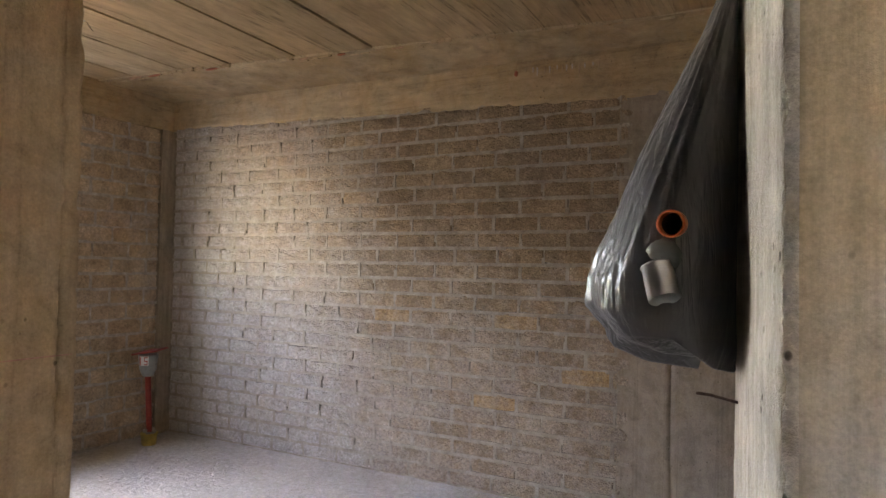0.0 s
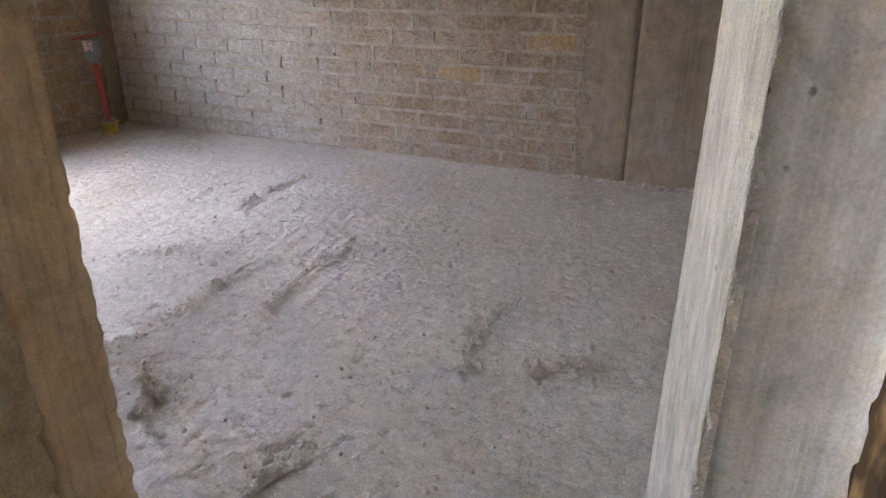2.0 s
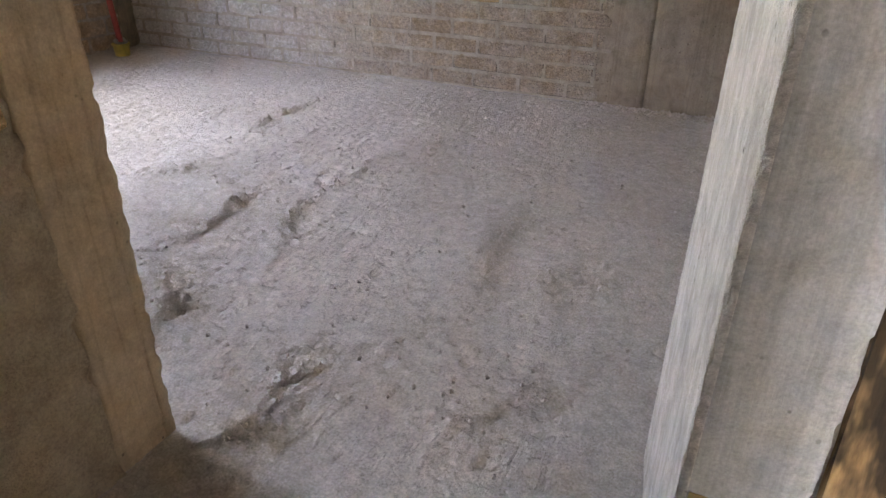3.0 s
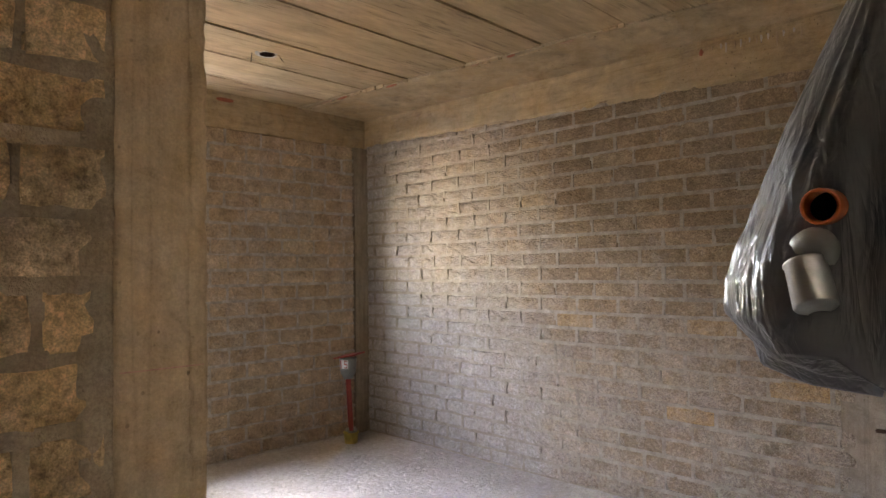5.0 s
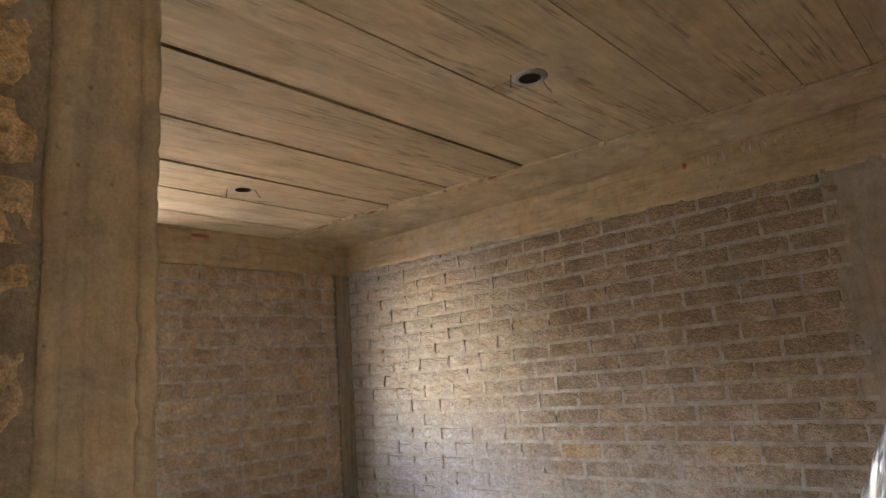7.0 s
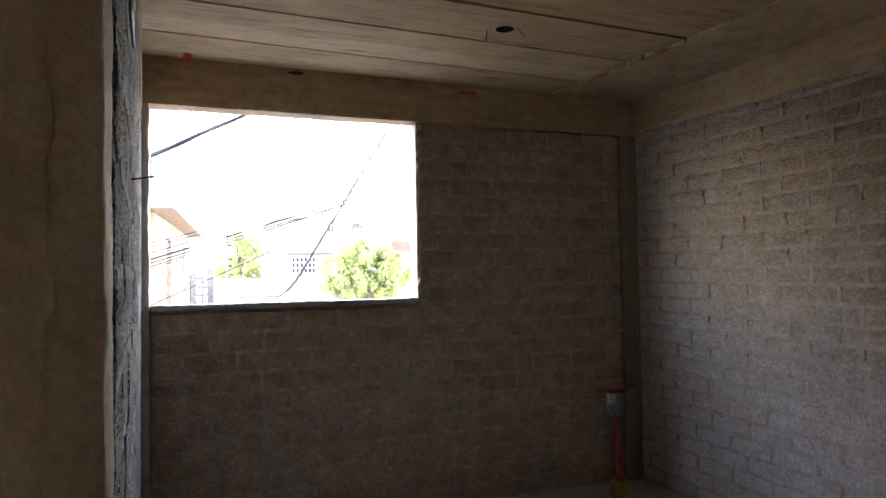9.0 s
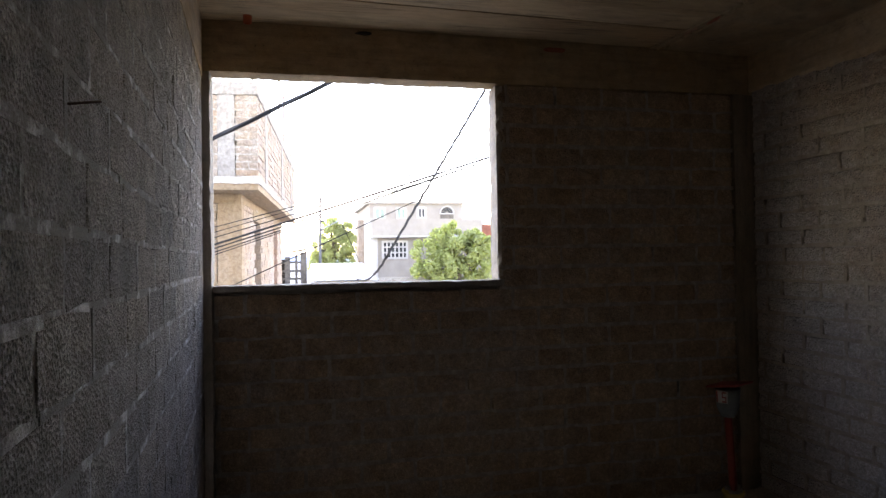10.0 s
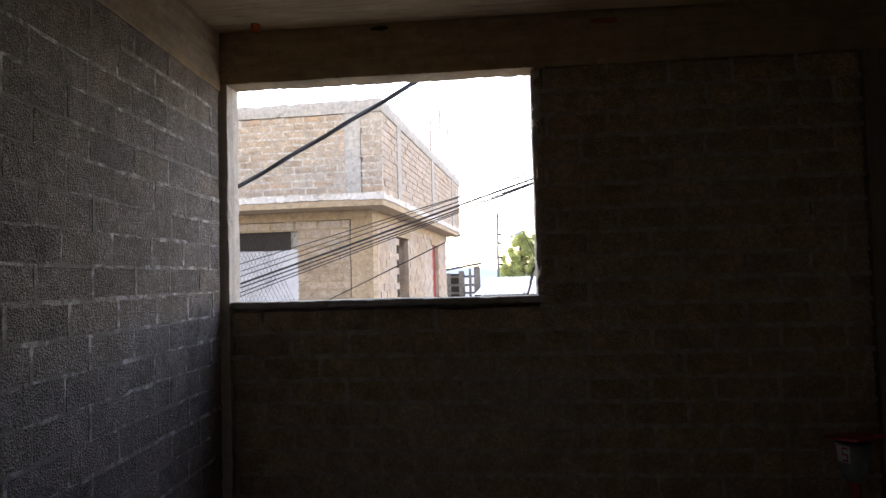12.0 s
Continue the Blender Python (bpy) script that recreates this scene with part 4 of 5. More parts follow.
M_tabique_far = block_material("pale_brick_side", [(0.0, (0.38, 0.265, 0.185)), (0.5, (0.42, 0.295, 0.205)), (1.0, (0.45, 0.305, 0.20))], 0.6, 0.5, island_random)
M_render = concrete_material("weathered_cement", (0.40, 0.36, 0.315), (1, 1, 1), 0.7, 1.15, 0.6, 0.1)
M_slab_edge = concrete_material("splashed_cement", (0.66, 0.60, 0.53), (1, 1, 1), 0.65, 1.15, 0.8, 0.2, 0.006)
M_squeeze = mortar_material("squeezed_mortar", (0.36, 0.30, 0.235), (0.60, 0.53, 0.45), 0.4, 0.62)
M_soffit = concrete_material("soffit_concrete", (0.39, 0.285, 0.19), (0.1, 1, 1), 0.7, 1.2, 0.3, 0.4)
M_white_paint = plain_material("white_house_paint", (0.50, 0.47, 0.44), 0.8, 0, 0.08, 3)
M_grey_paint = plain_material("grey_house_paint", (0.34, 0.30, 0.26), 0.85, 0, 0.1, 3)
M_glass = plain_material("window_glass", (0.03, 0.035, 0.04), 0.3, 0, 0.1, 3, 0.0001, 0.2)
M_glass_green = plain_material("green_window_glass", (0.16, 0.26, 0.22), 0.2, 0, 0.1, 3, 0.0001, 0.6)
M_tarp = plain_material("white_tarpaulin", (0.52, 0.51, 0.51), 0.5, 0, 0.12, 6, 0.01)
M_redpaint = plain_material("red_oxide_paint", (0.33, 0.035, 0.03), 0.6, 0, 0.2, 10)
M_metalroof = plain_material("white_sheet_roof", (0.62, 0.61, 0.60), 0.5, 0, 0.06, 4)
M_greywood = plain_material("grey_wood", (0.15, 0.13, 0.11), 0.9, 0, 0.35, 12, 0.004)
M_pole = plain_material("concrete_pole", (0.13, 0.13, 0.13), 0.9, 0, 0.15, 5)
M_tile_red = plain_material("red_roof_tile", (0.26, 0.09, 0.06), 0.8, 0, 0.25, 6)

tabiques = brick_meshes(8, 0.24, 0.070, 0.12, M_tabique, 0.004, 21)
tabiques_big = brick_meshes(8, 0.281, 0.087, 0.12, M_tabique, 0.006, 22)


def brick_house():
    """The unplastered house across the lane: its upper storey overhangs the lower one."""
    h = new("brick_house")
    tagged(h, "unplastered two-storey brick house with overhanging upper floor", "house")
    FX, SY, LX, LY = -3.92, 0.30, -4.35, 0.06
    # slab and its soffit
    part("slab", rough_box(-10.47, FX + 0.01, -6.0, SY + 0.02, 2.315, 2.40, 0.06, 0.02, 0.02, 31), M_slab_edge, h, "pale cement slab edge")
    part("soffit_beam", rough_box(-10.1, LX + 0.004, -6.0, LY + 0.004, 2.14, 2.25, 0.2, 0.006, 0.006, 37), M_soffit, h, "tan concrete beam")
    part("soffit", box(-10.44, FX - 0.008, -6.0, SY, 2.25, 2.318), M_soffit, h, "tan board-marked soffit")
    up = part("upper_wall", box(-10.4, FX - 0.06, -6.0, SY - 0.012, 2.39, 3.30), M_mortar, h)
    face = part("upper_front", box(0, 0.01, -0.055, -0.05, 0, 0.01), M_mortar, h)
    face.matrix_basis = Matrix.Translation((FX, SY, 2.393)) @ Matrix.Rotation(radians(-90), 4, "Z")
    brick_wall(face, 0.0, 0.245, 0.0, 0.90, 0.082, 0.255, tabiques, 0.24, 0.070, seed=31, gap=0.3, name="brick", joint=(-0.010, 0.004), mortar_mat=M_squeeze)
    brick_wall(face, 0.42, 2.4, 0.0, 0.90, 0.082, 0.255, tabiques, 0.24, 0.070, seed=32, gap=0.3, name="brick", joint=(-0.010, 0.004), mortar_mat=M_squeeze)
    part("tie_column", rough_box(FX - 0.1, FX + 0.004, -0.128, 0.058, 2.39, 3.30, 0.05, 0.006, 0.008, 33), M_render, h, "grey cement tie column")
    part("coping", rough_box(-10.46, FX + 0.012, -6.0, SY + 0.012, 3.292, 3.445, 0.06, 0.012, 0.012, 34), M_render, h, "weathered grey cement coping")
    # side of the upper storey: courses as one mesh
    rnd = random.Random(5)
    bm = bmesh.new()
    for r in range(11):
        x = FX - 0.004
        s = 0.12 if r % 2 else 0.24
        while x > -10.42:
            x1 = max(x - s, -10.42)
            add_box(bm, x1 + 0.007, x - 0.007, SY - 0.07, SY + rnd.uniform(-0.006, 0.004), 2.396 + r * 0.0815, 2.396 + r * 0.0815 + 0.068)
            x = x1
            s = 0.255
    side = part("upper_side", bm, M_tabique_far, h)
    side["kind"] = "stuff"
    for k, x in enumerate((-4.78, -7.2, -9.4)):
        part("side_column", rough_box(x - 0.1, x + 0.1, SY - 0.08, SY + 0.012, 2.392, 3.294, 0.1, 0.005, 0.006, 40 + k), M_render, h, "grey cement tie column")
    # lower storey: front with one opening, side with two doorways
    low = part("lower_wall", box(-10.0, LX - 0.06, -6.0, LY - 0.17, -3.0, 2.14), M_mortar, h)
    for k, (xa, xb) in enumerate(((-10.02, -9.1), (-8.4, -6.4), (-5.6, LX - 0.2))):
        part("side_pier", box(xa, xb, LY - 0.168, LY - 0.012, -3.0, 2.138), M_tabique_far, h)
    lf = part("lower_front", box(0, 0.01, -0.055, -0.05, 0, 0.01), M_mortar, h)
    lf.matrix_basis = Matrix.Translation((LX, LY, 0.9)) @ Matrix.Rotation(radians(-90), 4, "Z")
    brick_wall(lf, 0.27, 3.2, 0.0, 1.24, 0.1, 0.296, tabiques_big, 0.281, 0.087, holes=[(0.93, 2.2, 0.2, 1.16)], seed=35, gap=0.1, name="brick", joint=(-0.004, 0.004), mortar_mat=M_mortar_brown)
    part("corner_column", rough_box(LX - 0.2, LX + 0.006, LY - 0.27, LY + 0.006, -3.0, 2.145, 0.2, 0.006, 0.01, 36), M_soffit, h, "tan concrete corner column")
    # near-black sheet in place of the shade inside the opening
    part("window_opening", box(LX - 0.052, LX - 0.046, LY - 2.2, LY - 1.03, 1.80, 2.04), M_dark, h, "dark opening behind wire mesh")
    bm = bmesh.new()
    for i in range(26):
        y = LY - 0.94 - i * 0.05
        tube(bm, [(LX - 0.03, y, 1.1), (LX - 0.03, y - 0.48, 2.04)], 0.002, 4, False)
        tube(bm, [(LX - 0.034, y, 2.04), (LX - 0.034, y - 0.48, 1.1)], 0.002, 4, False)
    part("wire_mesh", bm, M_wire, h, "diamond wire mesh over opening")
    bm = bmesh.new()
    n = 18
    g = [[bm.verts.new((LX - 0.046 + 0.008 * math.sin(i * 1.1 + j * 0.8), LY - 0.93 - 1.27 * i / n, 1.05 + 0.75 * j / 10 + 0.012 * math.sin(i * 0.9))) for j in range(11)] for i in range(n + 1)]
    for i in range(n):
        for j in range(10):
            bm.faces.new([g[i][j], g[i + 1][j], g[i + 1][j + 1], g[i][j + 1]])
    part("tarpaulin", bm, M_tarp, h, "white tarpaulin hung in opening", True)
    bm = bmesh.new()
    for r in range(13):
        x = LX - 0.21
        s = 0.15 if r % 2 else 0.296
        while x > -10.02:
            x1 = max(x - s, -10.02)
            z = 0.88 + r * 0.1
            mid = (x + x1) / 2
            if not (-6.4 < mid < -5.6 and z < 2.0) and not (-9.1 < mid < -8.4 and z < 2.0):
                add_box(bm, x1 + 0.008, x - 0.008, LY - 0.07, LY + rnd.uniform(-0.006, 0.004), z, z + 0.087)
            x = x1
            s = 0.296
    ls = part("lower_side", bm, M_tabique_far, h)
    ls["kind"] = "stuff"
    # near-black sheet in place of the shade inside the doorway
    part("doorway", box(-6.40, -5.60, LY - 0.166, LY - 0.160, -3.0, 2.0), M_dark, h, "dark doorway")
    part("door_jamb", box(-5.66, -5.60, LY - 0.15, LY - 0.02, -3.0, 1.99), M_redpaint, h, "red painted jamb")
    part("steel_door", box(-9.08, -8.42, LY - 0.12, LY - 0.08, -3.0, 2.0), M_redpaint, h, "red painted steel door")
    part("door_lintel", rough_box(-6.5, -5.5, LY - 0.16, LY + 0.006, 2.0, 2.14, 0.1, 0.006, 0.006, 38), M_soffit, h, "tan concrete lintel")
    part("door_lintel", rough_box(-9.2, -8.3, LY - 0.16, LY + 0.006, 2.0, 2.14, 0.1, 0.006, 0.006, 39), M_soffit, h, "tan concrete lintel")
    for x, top, r in ((-3.99, 3.8, 0.008), (-7.4, 4.5, 0.013), (-8.35, 4.43, 0.013), (-9.28, 4.33, 0.013), (-10.2, 4.3, 0.014)):
        part("rebar", tube(bmesh.new(), [(x, 0.25, 3.4), (x + 0.01, 0.25, 3.6), (x - 0.02, 0.255, top)], r, 6), M_rust, h, "bare steel rebar")
    corner = Vector((FX, SY, 1.437))
    h.matrix_basis = Matrix.Translation((-4.105, 0.267, 1.437)) @ Matrix.Rotation(radians(-3.5), 4, "Z") @ Matrix.Scale(1.026, 4) @ Matrix.Translation(-corner)
    return h


brick_house()


def far_window(parent, x, y0, y1, z0, z1, cols, rows, glass, bar=0.02):
    w = part("window", box(x, x + 0.02, y0, y1, z0, z1), glass, parent)
    bm = bmesh.new()
    for i in range(cols + 1):
        yy = y0 + (y1 - y0) * i / cols
        t = bar * (1.6 if i in (0, cols) else 1)
        add_box(bm, x + 0.018, x + 0.05, yy - t, yy + t, z0 - bar, z1 + bar)
    for k in range(rows + 1):
        zz = z0 + (z1 - z0) * k / rows
        t = bar * (1.6 if k in (0, rows) else 1)
        add_box(bm, x + 0.018, x + 0.046, y0, y1, zz - t, zz + t)
    part("frame", bm, M_white_paint, w, "white window bars")


def white_house():
    h = new("white_house")
    tagged(h, "pale two-storey house with barred window and roof terrace", "house")
    X = -20.0
    part("lower_wall", box(X - 6, X, 3.46, 8.2, -3.0, 2.27), M_grey_paint, h)
    part("side_pilaster", box(X - 6, X + 0.12, 3.30, 3.56, -3.0, 2.93), M_white_paint, h, "white corner pilaster")
    part("terrace_wall", box(X - 0.15, X + 0.3, 3.34, 7.4, 2.27, 2.91), M_grey_paint, h, "grey rendered terrace parapet")
    part("terrace_lip", box(X - 0.15, X + 0.36, 3.34, 7.44, 2.24, 2.30), M_white_paint, h, "white ledge")
    part("upper_wall", box(X - 5, X - 0.1, 3.32, 6.78, 2.6, 3.50), M_grey_paint, h)
    part("roof_edge", box(X - 5.1, X - 0.02, 3.2, 6.85, 3.47, 3.55), M_render, h, "cement roof edge")
    far_window(h, X - 0.1, 3.50, 3.86, 2.93, 3.32, 2, 1, M_glass_green, 0.022)
    far_window(h, X - 0.1, 4.30, 4.62, 2.93, 3.31, 2, 1, M_glass_green, 0.022)
    far_window(h, X - 0.1, 5.08, 5.36, 2.96, 3.33, 2, 1, M_glass, 0.025)
    arch = part("arched_window", box(X - 0.1, X - 0.075, 5.92, 6.42, 2.9, 3.10), M_greywood, h, "arched window")
    bm = bmesh.new()
    for k in range(8):
        a0, a1 = math.pi * k / 8 + 0.05, math.pi * (k + 1) / 8 - 0.05
        vs = [bm.verts.new((X - 0.07, 6.17 + r * math.cos(a), 3.13 + r * math.sin(a))) for r, a in ((0.06, a0), (0.22, a0), (0.22, a1), (0.06, a1))]
        bm.faces.new(vs)
    part("fanlight", bm, M_glass, arch, "dark fan-shaped panes")
    bm = bmesh.new()
    tube(bm, [(X - 0.06, 6.17 + 0.26 * math.cos(math.pi * k / 12), 3.12 + 0.26 * math.sin(math.pi * k / 12)) for k in range(13)], 0.025, 6)
    add_box(bm, X - 0.08, X - 0.04, 5.90, 6.44, 3.09, 3.13)
    part("frame", bm, M_white_paint, arch, "white arched frame")
    far_window(h, X, 3.76, 4.64, 1.50, 2.10, 6, 3, M_glass, 0.024)
    part("roof_tiles", box(X - 3, X - 0.3, 7.45, 9.2, 2.2, 2.72), M_tile_red, h, "red tiled roof piece")
    part("tank_base", box(X - 1.5, X - 0.8, 7.5, 7.8, 2.72, 2.95), M_white_paint, h, "white roof block")
    part("garden_wall", box(X + 2.2, X + 2.4, 3.3, 8.2, -3.0, 0.86), M_render, h, "low cement garden wall")
    return h


white_house()


def leaf_material(name="leaves", pale=0.0):
    m = Mat(name, 0.6)
    base = m.ramp(island_random(m), [(0.0, (0.14, 0.18, 0.055)), (0.5, (0.23, 0.27, 0.08)), (1.0, (0.32, 0.34, 0.13))])
    base = m.mix(1.0, base, m.ramp(m.noise(3, 3), [(0.3, 0.8), (0.7, 1.2)]), "MULTIPLY")
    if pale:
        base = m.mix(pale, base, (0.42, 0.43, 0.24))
    m.colour(base)
    tr = m.n("BsdfTranslucent")
    m.link(m.mix(1.0, base, (1.6, 1.7, 0.8), "MULTIPLY"), tr.inputs["Color"])
    mx = m.n("MixShader", Fac=0.45)
    m.link(m.b.outputs[0], mx.inputs[1])
    m.link(tr.outputs[0], mx.inputs[2])
    m.link(mx.outputs[0], m.t.nodes["Material Output"].inputs["Surface"])
    return m.m


M_leaf = leaf_material("leaves", 0.6)
# distance haze is mixed into the far tree's leaf colour
M_leaf_pale = leaf_material("hazed_leaves", 0.95)
M_bark = plain_material("bark", (0.16, 0.12, 0.085), 0.95, 0, 0.3, 15, 0.01)


def tree(label, base, lobes, leaves, size, seed, material=None):
    """Tapered trunk with limbs and a crown of many small leaves gathered on lobes (x, y, z, radius)."""
    rnd = random.Random(seed)
    t = new("tree")
    tagged(t, label, "tree")
    bm = bmesh.new()
    bx, by, bz = base
    top = Vector(lobes[0][:3])
    mid = Vector((bx, by, top.z - lobes[0][3] * 0.8))
    tube(bm, [(bx, by, bz), tuple((Vector((bx, by, bz)) + mid) / 2 + Vector((0.05, 0.05, 0))), tuple(mid)], [0.16, 0.13, 0.10], 8)
    for x, y, z, r in lobes:
        e = Vector((x, y, z))
        tube(bm, [tuple(mid), tuple(mid.lerp(e, 0.5) + Vector((0, 0, 0.05))), tuple(e)], [0.07, 0.045, 0.02], 6)
        for _ in range(4):
            d = Vector((rnd.gauss(0, 1), rnd.gauss(0, 1), rnd.gauss(0, 0.7))).normalized()
            tube(bm, [tuple(mid.lerp(e, 0.7)), tuple(e + d * r * 0.8)], [0.02, 0.006], 5)
    part("trunk", bm, M_bark, t, "brown trunk and limbs")
    verts, faces = [], []
    total = sum(l[3] ** 2 for l in lobes)
    for x, y, z, r in lobes:
        sub = [(Vector((rnd.gauss(0, 1), rnd.gauss(0, 1), rnd.gauss(0, 1))).normalized() * r * rnd.uniform(0.45, 1.0), rnd.uniform(0.22, 0.42) * r) for _ in range(16)]
        for _ in range(int(leaves * r * r / total)):
            c, sr = rnd.choice(sub)
            d = Vector((rnd.gauss(0, 1), rnd.gauss(0, 1), rnd.gauss(0, 1))).normalized()
            p = Vector((x, y, z)) + c + d * sr * rnd.random() ** 0.4
            nrm = (d + Vector((rnd.gauss(0, 0.6), rnd.gauss(0, 0.6), 0.5 + rnd.gauss(0, 0.5)))).normalized()
            a = nrm.orthogonal().normalized()
            a = Matrix.Rotation(rnd.uniform(0, 6.28), 3, nrm) @ a
            b = nrm.cross(a)
            s = size * rnd.uniform(0.6, 1.4)
            i = len(verts)
            verts += [tuple(p - a * s), tuple(p + b * s * 0.45), tuple(p + a * s), tuple(p - b * s * 0.45)]
            faces += [(i, i + 1, i + 2), (i, i + 2, i + 3)]
    me = bpy.data.meshes.new("crown")
    me.from_pydata(verts, [], faces)
    me.materials.append(material or M_leaf)
    crown = new("crown", me)
    crown.parent = t
    tagged(crown, "loose yellow-green crown", kind="stuff")
    return t


tree("round bushy yellow-green tree beside pale house", (-17.4, 5.9, -3.0),
     [(-17.4, 5.9, 1.7, 0.85), (-17.3, 5.0, 1.5, 0.65), (-17.5, 6.75, 1.5, 0.75), (-17.2, 5.4, 1.2, 0.65), (-17.3, 6.35, 1.15, 0.7), (-17.5, 5.8, 2.15, 0.5), (-17.3, 4.65, 1.15, 0.35), (-17.4, 6.6, 1.95, 0.45), (-17.4, 5.25, 1.95, 0.45)], 22000, 0.06, 3)
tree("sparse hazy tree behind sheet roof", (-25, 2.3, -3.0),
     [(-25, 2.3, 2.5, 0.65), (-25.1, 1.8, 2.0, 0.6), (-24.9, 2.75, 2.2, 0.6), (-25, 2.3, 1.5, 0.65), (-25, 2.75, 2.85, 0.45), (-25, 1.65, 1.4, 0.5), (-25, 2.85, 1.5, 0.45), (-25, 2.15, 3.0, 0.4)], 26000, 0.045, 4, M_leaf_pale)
part_wall = mesh_object("brick_wall_piece", rough_box(-22.4, -22.0, 3.05, 3.42, -3.0, 3.0, 0.3, 0.05, 0.05, 51), M_tabique_far, None, "rough brown brick wall end beside pale house", False, "wall")


def utility_pole():
    p = new("utility_pole")
    tagged(p, "slim grey utility pole with a street lamp", "pole")
    part("shaft", tube(bmesh.new(), [(-16, 1.36, -3.0), (-16, 1.385, 1.0), (-16, 1.41, 3.35)], [0.06, 0.042, 0.03], 10), M_pole, p)
    for z in (2.62, 2.35, 1.95, 1.75):
        part("clamp", tube(bmesh.new(), [(-16, 1.36, z), (-16, 1.52, z - 0.01)], 0.03, 6), M_wire, p, "dark cable clamp")
    arm = part("lamp_arm", tube(bmesh.new(), [(-16, 1.40, 2.35), (-16, 1.7, 2.5), (-16, 1.95, 2.62)], 0.012, 6), M_steel, p)
    part("lamp_head", tube(bmesh.new(), [(-16, 1.85, 2.58), (-16, 2.0, 2.64), (-16, 2.1, 2.68)], [0.02, 0.035, 0.015], 8), M_steel, arm)
    return p


utility_pole()


def sheet_roof():
    r = new("sheet_roofed_shed")
    tagged(r, "long shed with white corrugated sheet roof", "shed")
    bm = bmesh.new()
    n = 30
    a, b = [], []
    for i in range(n + 1):
        y = 1.02 + 1.5 * i / n
        dz = 0.018 * (i % 2)
        a.append(bm.verts.new((-15.8, y + 0.1, 1.36 + dz)))
        b.append(bm.verts.new((-10.8, y - 0.1, 1.02 + dz)))
    for i in range(n):
        bm.faces.new([a[i], a[i + 1], b[i + 1], b[i]])
    part("roof", bm, M_metalroof, r, "white corrugated sheets")
    part("wall", box(-15.6, -10.95, 1.1, 2.4, -3.0, 1.0), M_white_paint, r)
    return r


sheet_roof()


def old_shed():
    s = new("wooden_shed")
    tagged(s, "tumbledown wooden shed with tilted plank roof", "shed")
    for y, z, w in ((0.16, 1.52, 0.09), (0.48, 1.56, 0.14), (0.70, 1.62, 0.06), (0.88, 1.68, 0.16)):
        part("post", rough_box(-13.6, -13.5, y - w / 2, y + w / 2, -3.0, z, 0.15, 0.015, 0.01, y), M_greywood, s)
    for z in (1.42, 1.2, 1.0):
        part("rail", rough_box(-13.66, -13.6, 0.05, 0.95, z - 0.03, z + 0.03, 0.1, 0.01, 0.01, z), M_greywood, s)
    roof = part("roof", rough_box(-14.6, -13.4, -0.1, 1.0, -0.02, 0.02, 0.1, 0.012, 0.01, 3), M_greywood, s)
    roof.matrix_basis = pose(0, 0, 1.60, 9, 0, 0)
    part("back_panel", rough_box(-14.6, -14.5, 0.0, 0.5, -3.0, 1.5, 0.2, 0.01, 0.01, 5), M_dark, s, "dark board panel")
    return s


old_shed()


def cable(name_label, pts, r, sag=0.0, strands=1, twist=0.0):
    """A hanging cable of one or more strands between two points."""
    bm = bmesh.new()
    a, b = Vector(pts[0]), Vector(pts[1])
    for s in range(strands):
        line = []
        n = 40 if strands > 1 else 24
        for i in range(n + 1):
            u = i / n
            p = a.lerp(b, u) - Vector((0, 0, sag * 4 * u * (1 - u)))
            if strands > 1:
                w = twist * u * 6.28 + s * 6.28 / strands
                p += Vector((math.cos(w), 0, math.sin(w))) * r * 1.3
            line.append(tuple(p))
        tube(bm, line, r, 6)
    return mesh_object("overhead_cable", bm, M_wire, None, name_label, True, "cable", group="overhead cables")


cable("thick black cable bundle crossing outside window", [(-1.5, -2.8, 0.86), (-1.5, 3.8, 4.36)], 0.0085, 0.02, 3, 5)
bm = bmesh.new()
line = []
for i in range(90):
    u = i / 89
    if u < 0.72:
        p = Vector((-6, 4.4, 5.45)).lerp(Vector((-6.3, 2.02, 1.50)), u / 0.72)
    else:
        v = (u - 0.72) / 0.28
        p = Vector((-6.3, 2.02, 1.50)).lerp(Vector((-10.9, 2.0, 1.05)), v) - Vector((0, 0, 0.16 * 4 * v * (1 - v)))
    line.append((p.x, p.y + 0.006 * math.sin(i * 1.9), p.z + 0.006 * math.cos(i * 2.3)))
tube(bm, line, 0.021, 6)
mesh_object("overhead_cable", bm, M_wire, None, "twisted black cable hanging down to sheet roof", True, "cable", group="overhead cables")
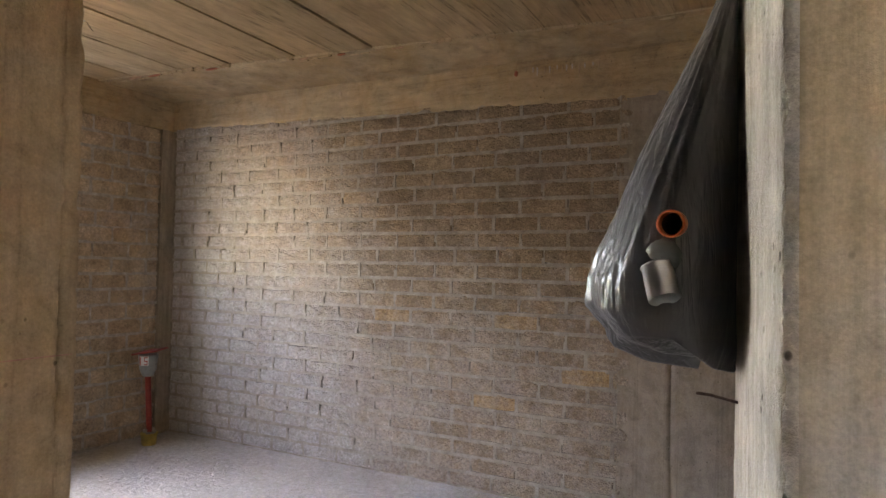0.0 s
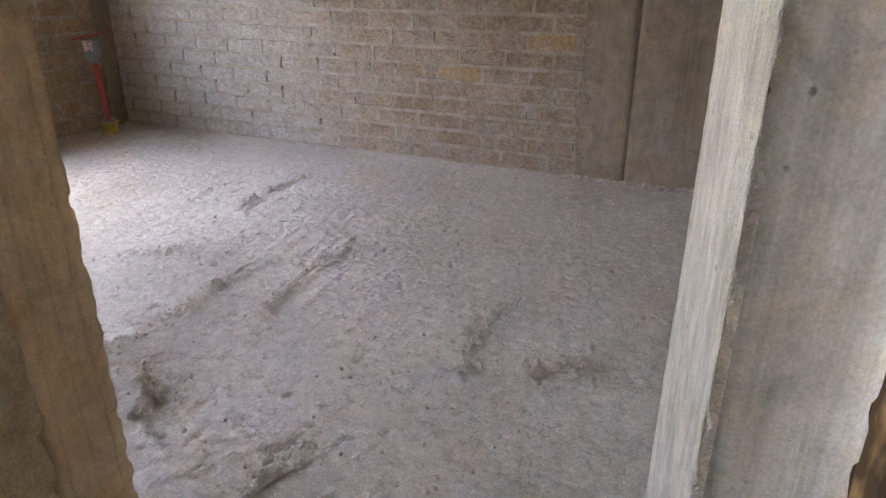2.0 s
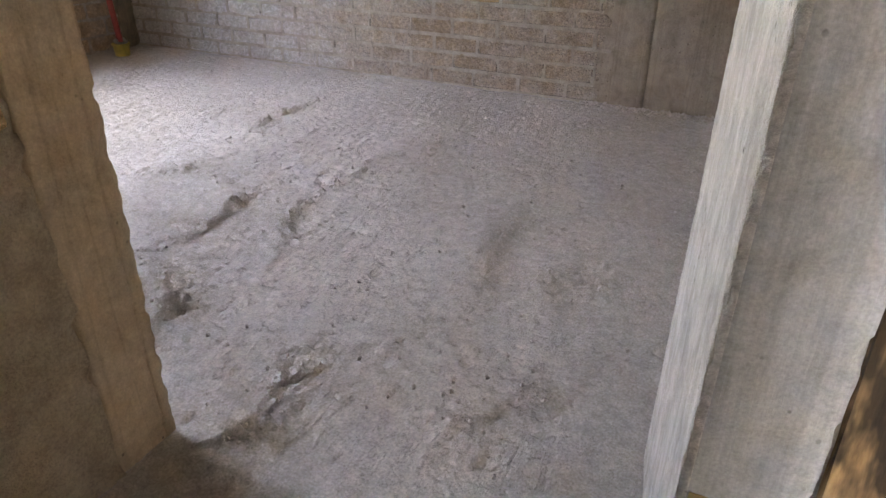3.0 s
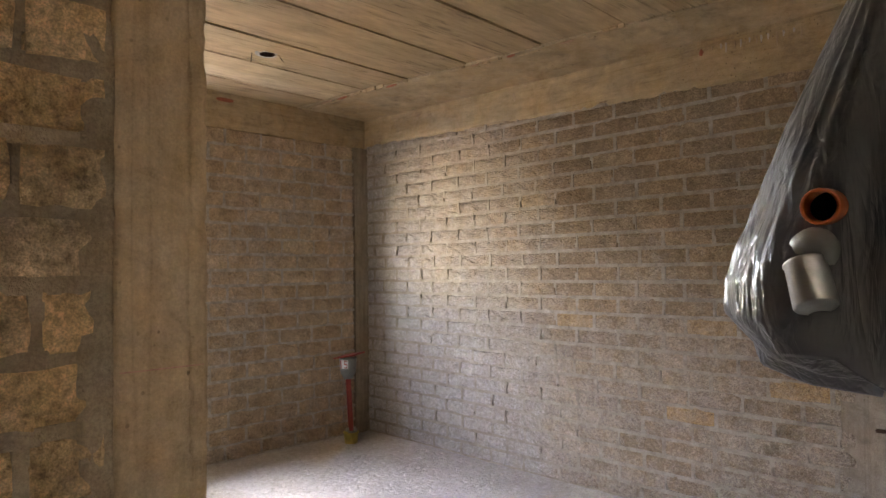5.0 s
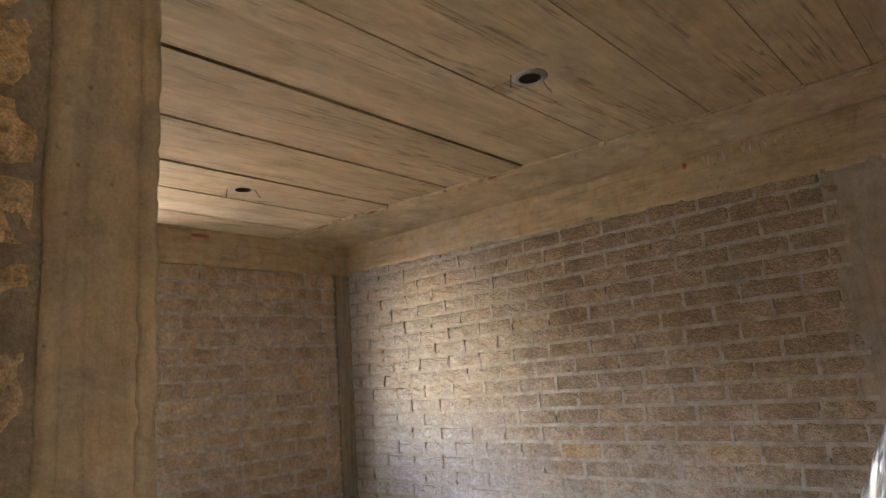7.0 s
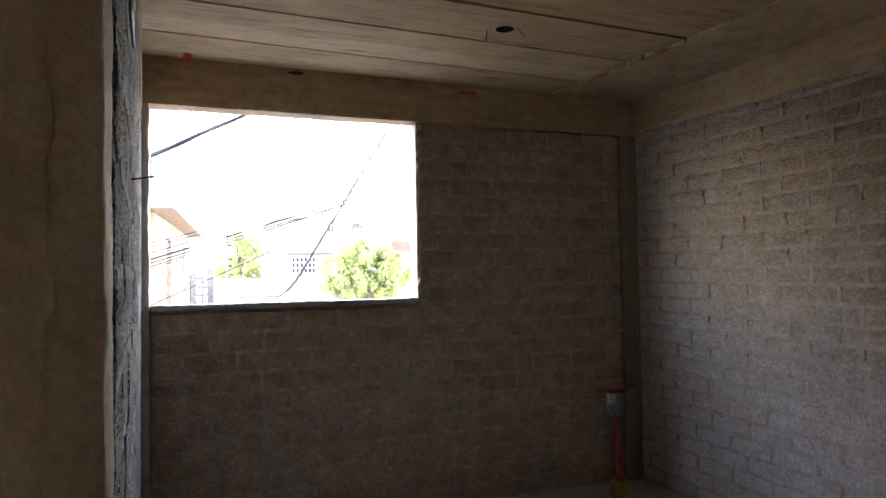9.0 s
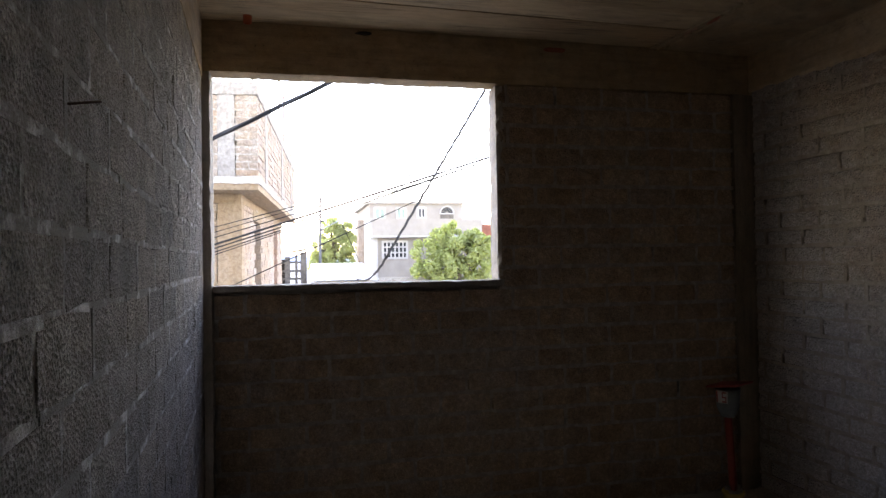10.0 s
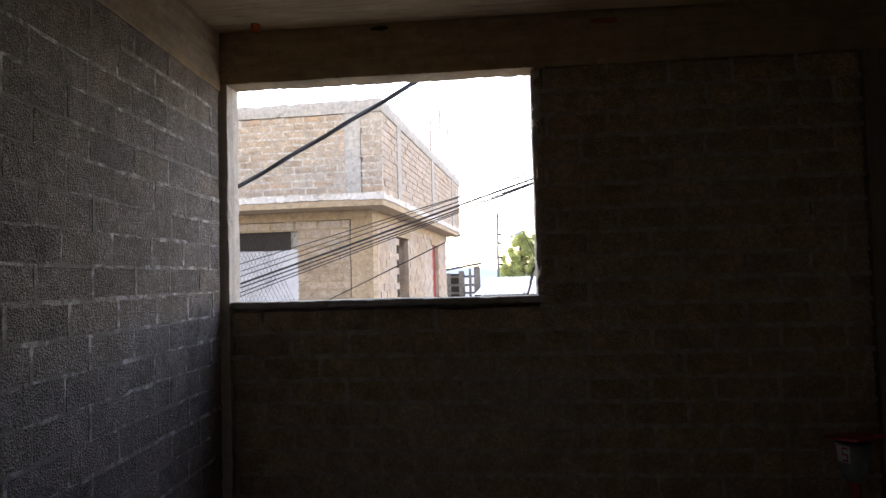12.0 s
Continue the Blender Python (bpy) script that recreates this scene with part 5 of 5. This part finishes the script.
for k, (z0, slope, r) in enumerate(((1.60, 0.320, 0.0095), (1.57, 0.322, 0.006), (1.54, 0.335, 0.005), (1.66, 0.305, 0.0045), (1.52, 0.345, 0.004), (1.75, 0.27, 0.004), (1.20, 0.455, 0.005), (1.71, 0.30, 0.0035))):
    cable("dark overhead cable running along the lane", [(-2.0 - 0.02 * k, -3.2, z0 - 3.2 * slope + 0.02), (-2.0 - 0.02 * k, 4.4, z0 + 4.4 * slope + 0.02)], r, 0.03)
cable("thin pale guy wire beside utility pole", [(-20, 2.2, 3.0), (-20, 4.9, -3.0)], 0.012)

M_hill = plain_material("hazy_hills", (0.30, 0.36, 0.44), 1.0, 0, 0.1, 0.01)
bm = bmesh.new()
prev = None
for i in range(61):
    y = -900 + i * 30
    z = 14 + 16 * noise.noise(Vector((i * 0.13, 0, 0))) + 5 * noise.noise(Vector((i * 0.5, 3, 0)))
    cur = (bm.verts.new((-1500, y, -3)), bm.verts.new((-1650, y, max(6, z))), bm.verts.new((-1900, y, -3)))
    if prev:
        bm.faces.new([prev[0], cur[0], cur[1], prev[1]])
        bm.faces.new([prev[1], cur[1], cur[2], prev[2]])
    prev = cur
mesh_object("backdrop", bm, M_hill, None, "low bluish hills on the horizon", True, "hills", kind="structure")

# ---------------------------------------------------------------- blocks of the walls
brick_wall(wall_back, 0.868, 4.595, 0.0, 2.50, 0.0985, 0.296, blocks, B_L, B_H, seed=2, sag=0.006, gap=0.6, mortar_mat=M_mortar_warm, joint=(-0.0045, 0.003),
           accents=[(4.6 - x, z) for x, z in ((1.82, 1.86), (2.19, 1.07), (3.06, 1.04), (3.43, 0.75), (2.85, 0.57))], accent_meshes=blocks_orange, tooth=0.03)
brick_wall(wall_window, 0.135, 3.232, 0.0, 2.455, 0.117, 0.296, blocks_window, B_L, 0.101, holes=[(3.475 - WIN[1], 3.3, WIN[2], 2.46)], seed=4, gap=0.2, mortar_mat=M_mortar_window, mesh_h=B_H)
brick_wall(wall_near, 0.02, NW_LEN - 0.235, 0.0, 2.43, 0.115, 0.292, blocks_grey, B_L, 0.105, seed=6, gap=0.0, mortar_mat=M_mortar_dark, mesh_h=B_H, joint=(-0.003, 0.0015), wobble=0.3)
brick_wall(wall_corridor, 0.006, 1.2, 0.71, 2.47, 0.11, 0.296, blocks_near, B_L, 0.09, seed=8, joint=(-0.012, -0.002), gap=0.3, mesh_h=B_H, mortar_mat=M_mortar_brown)
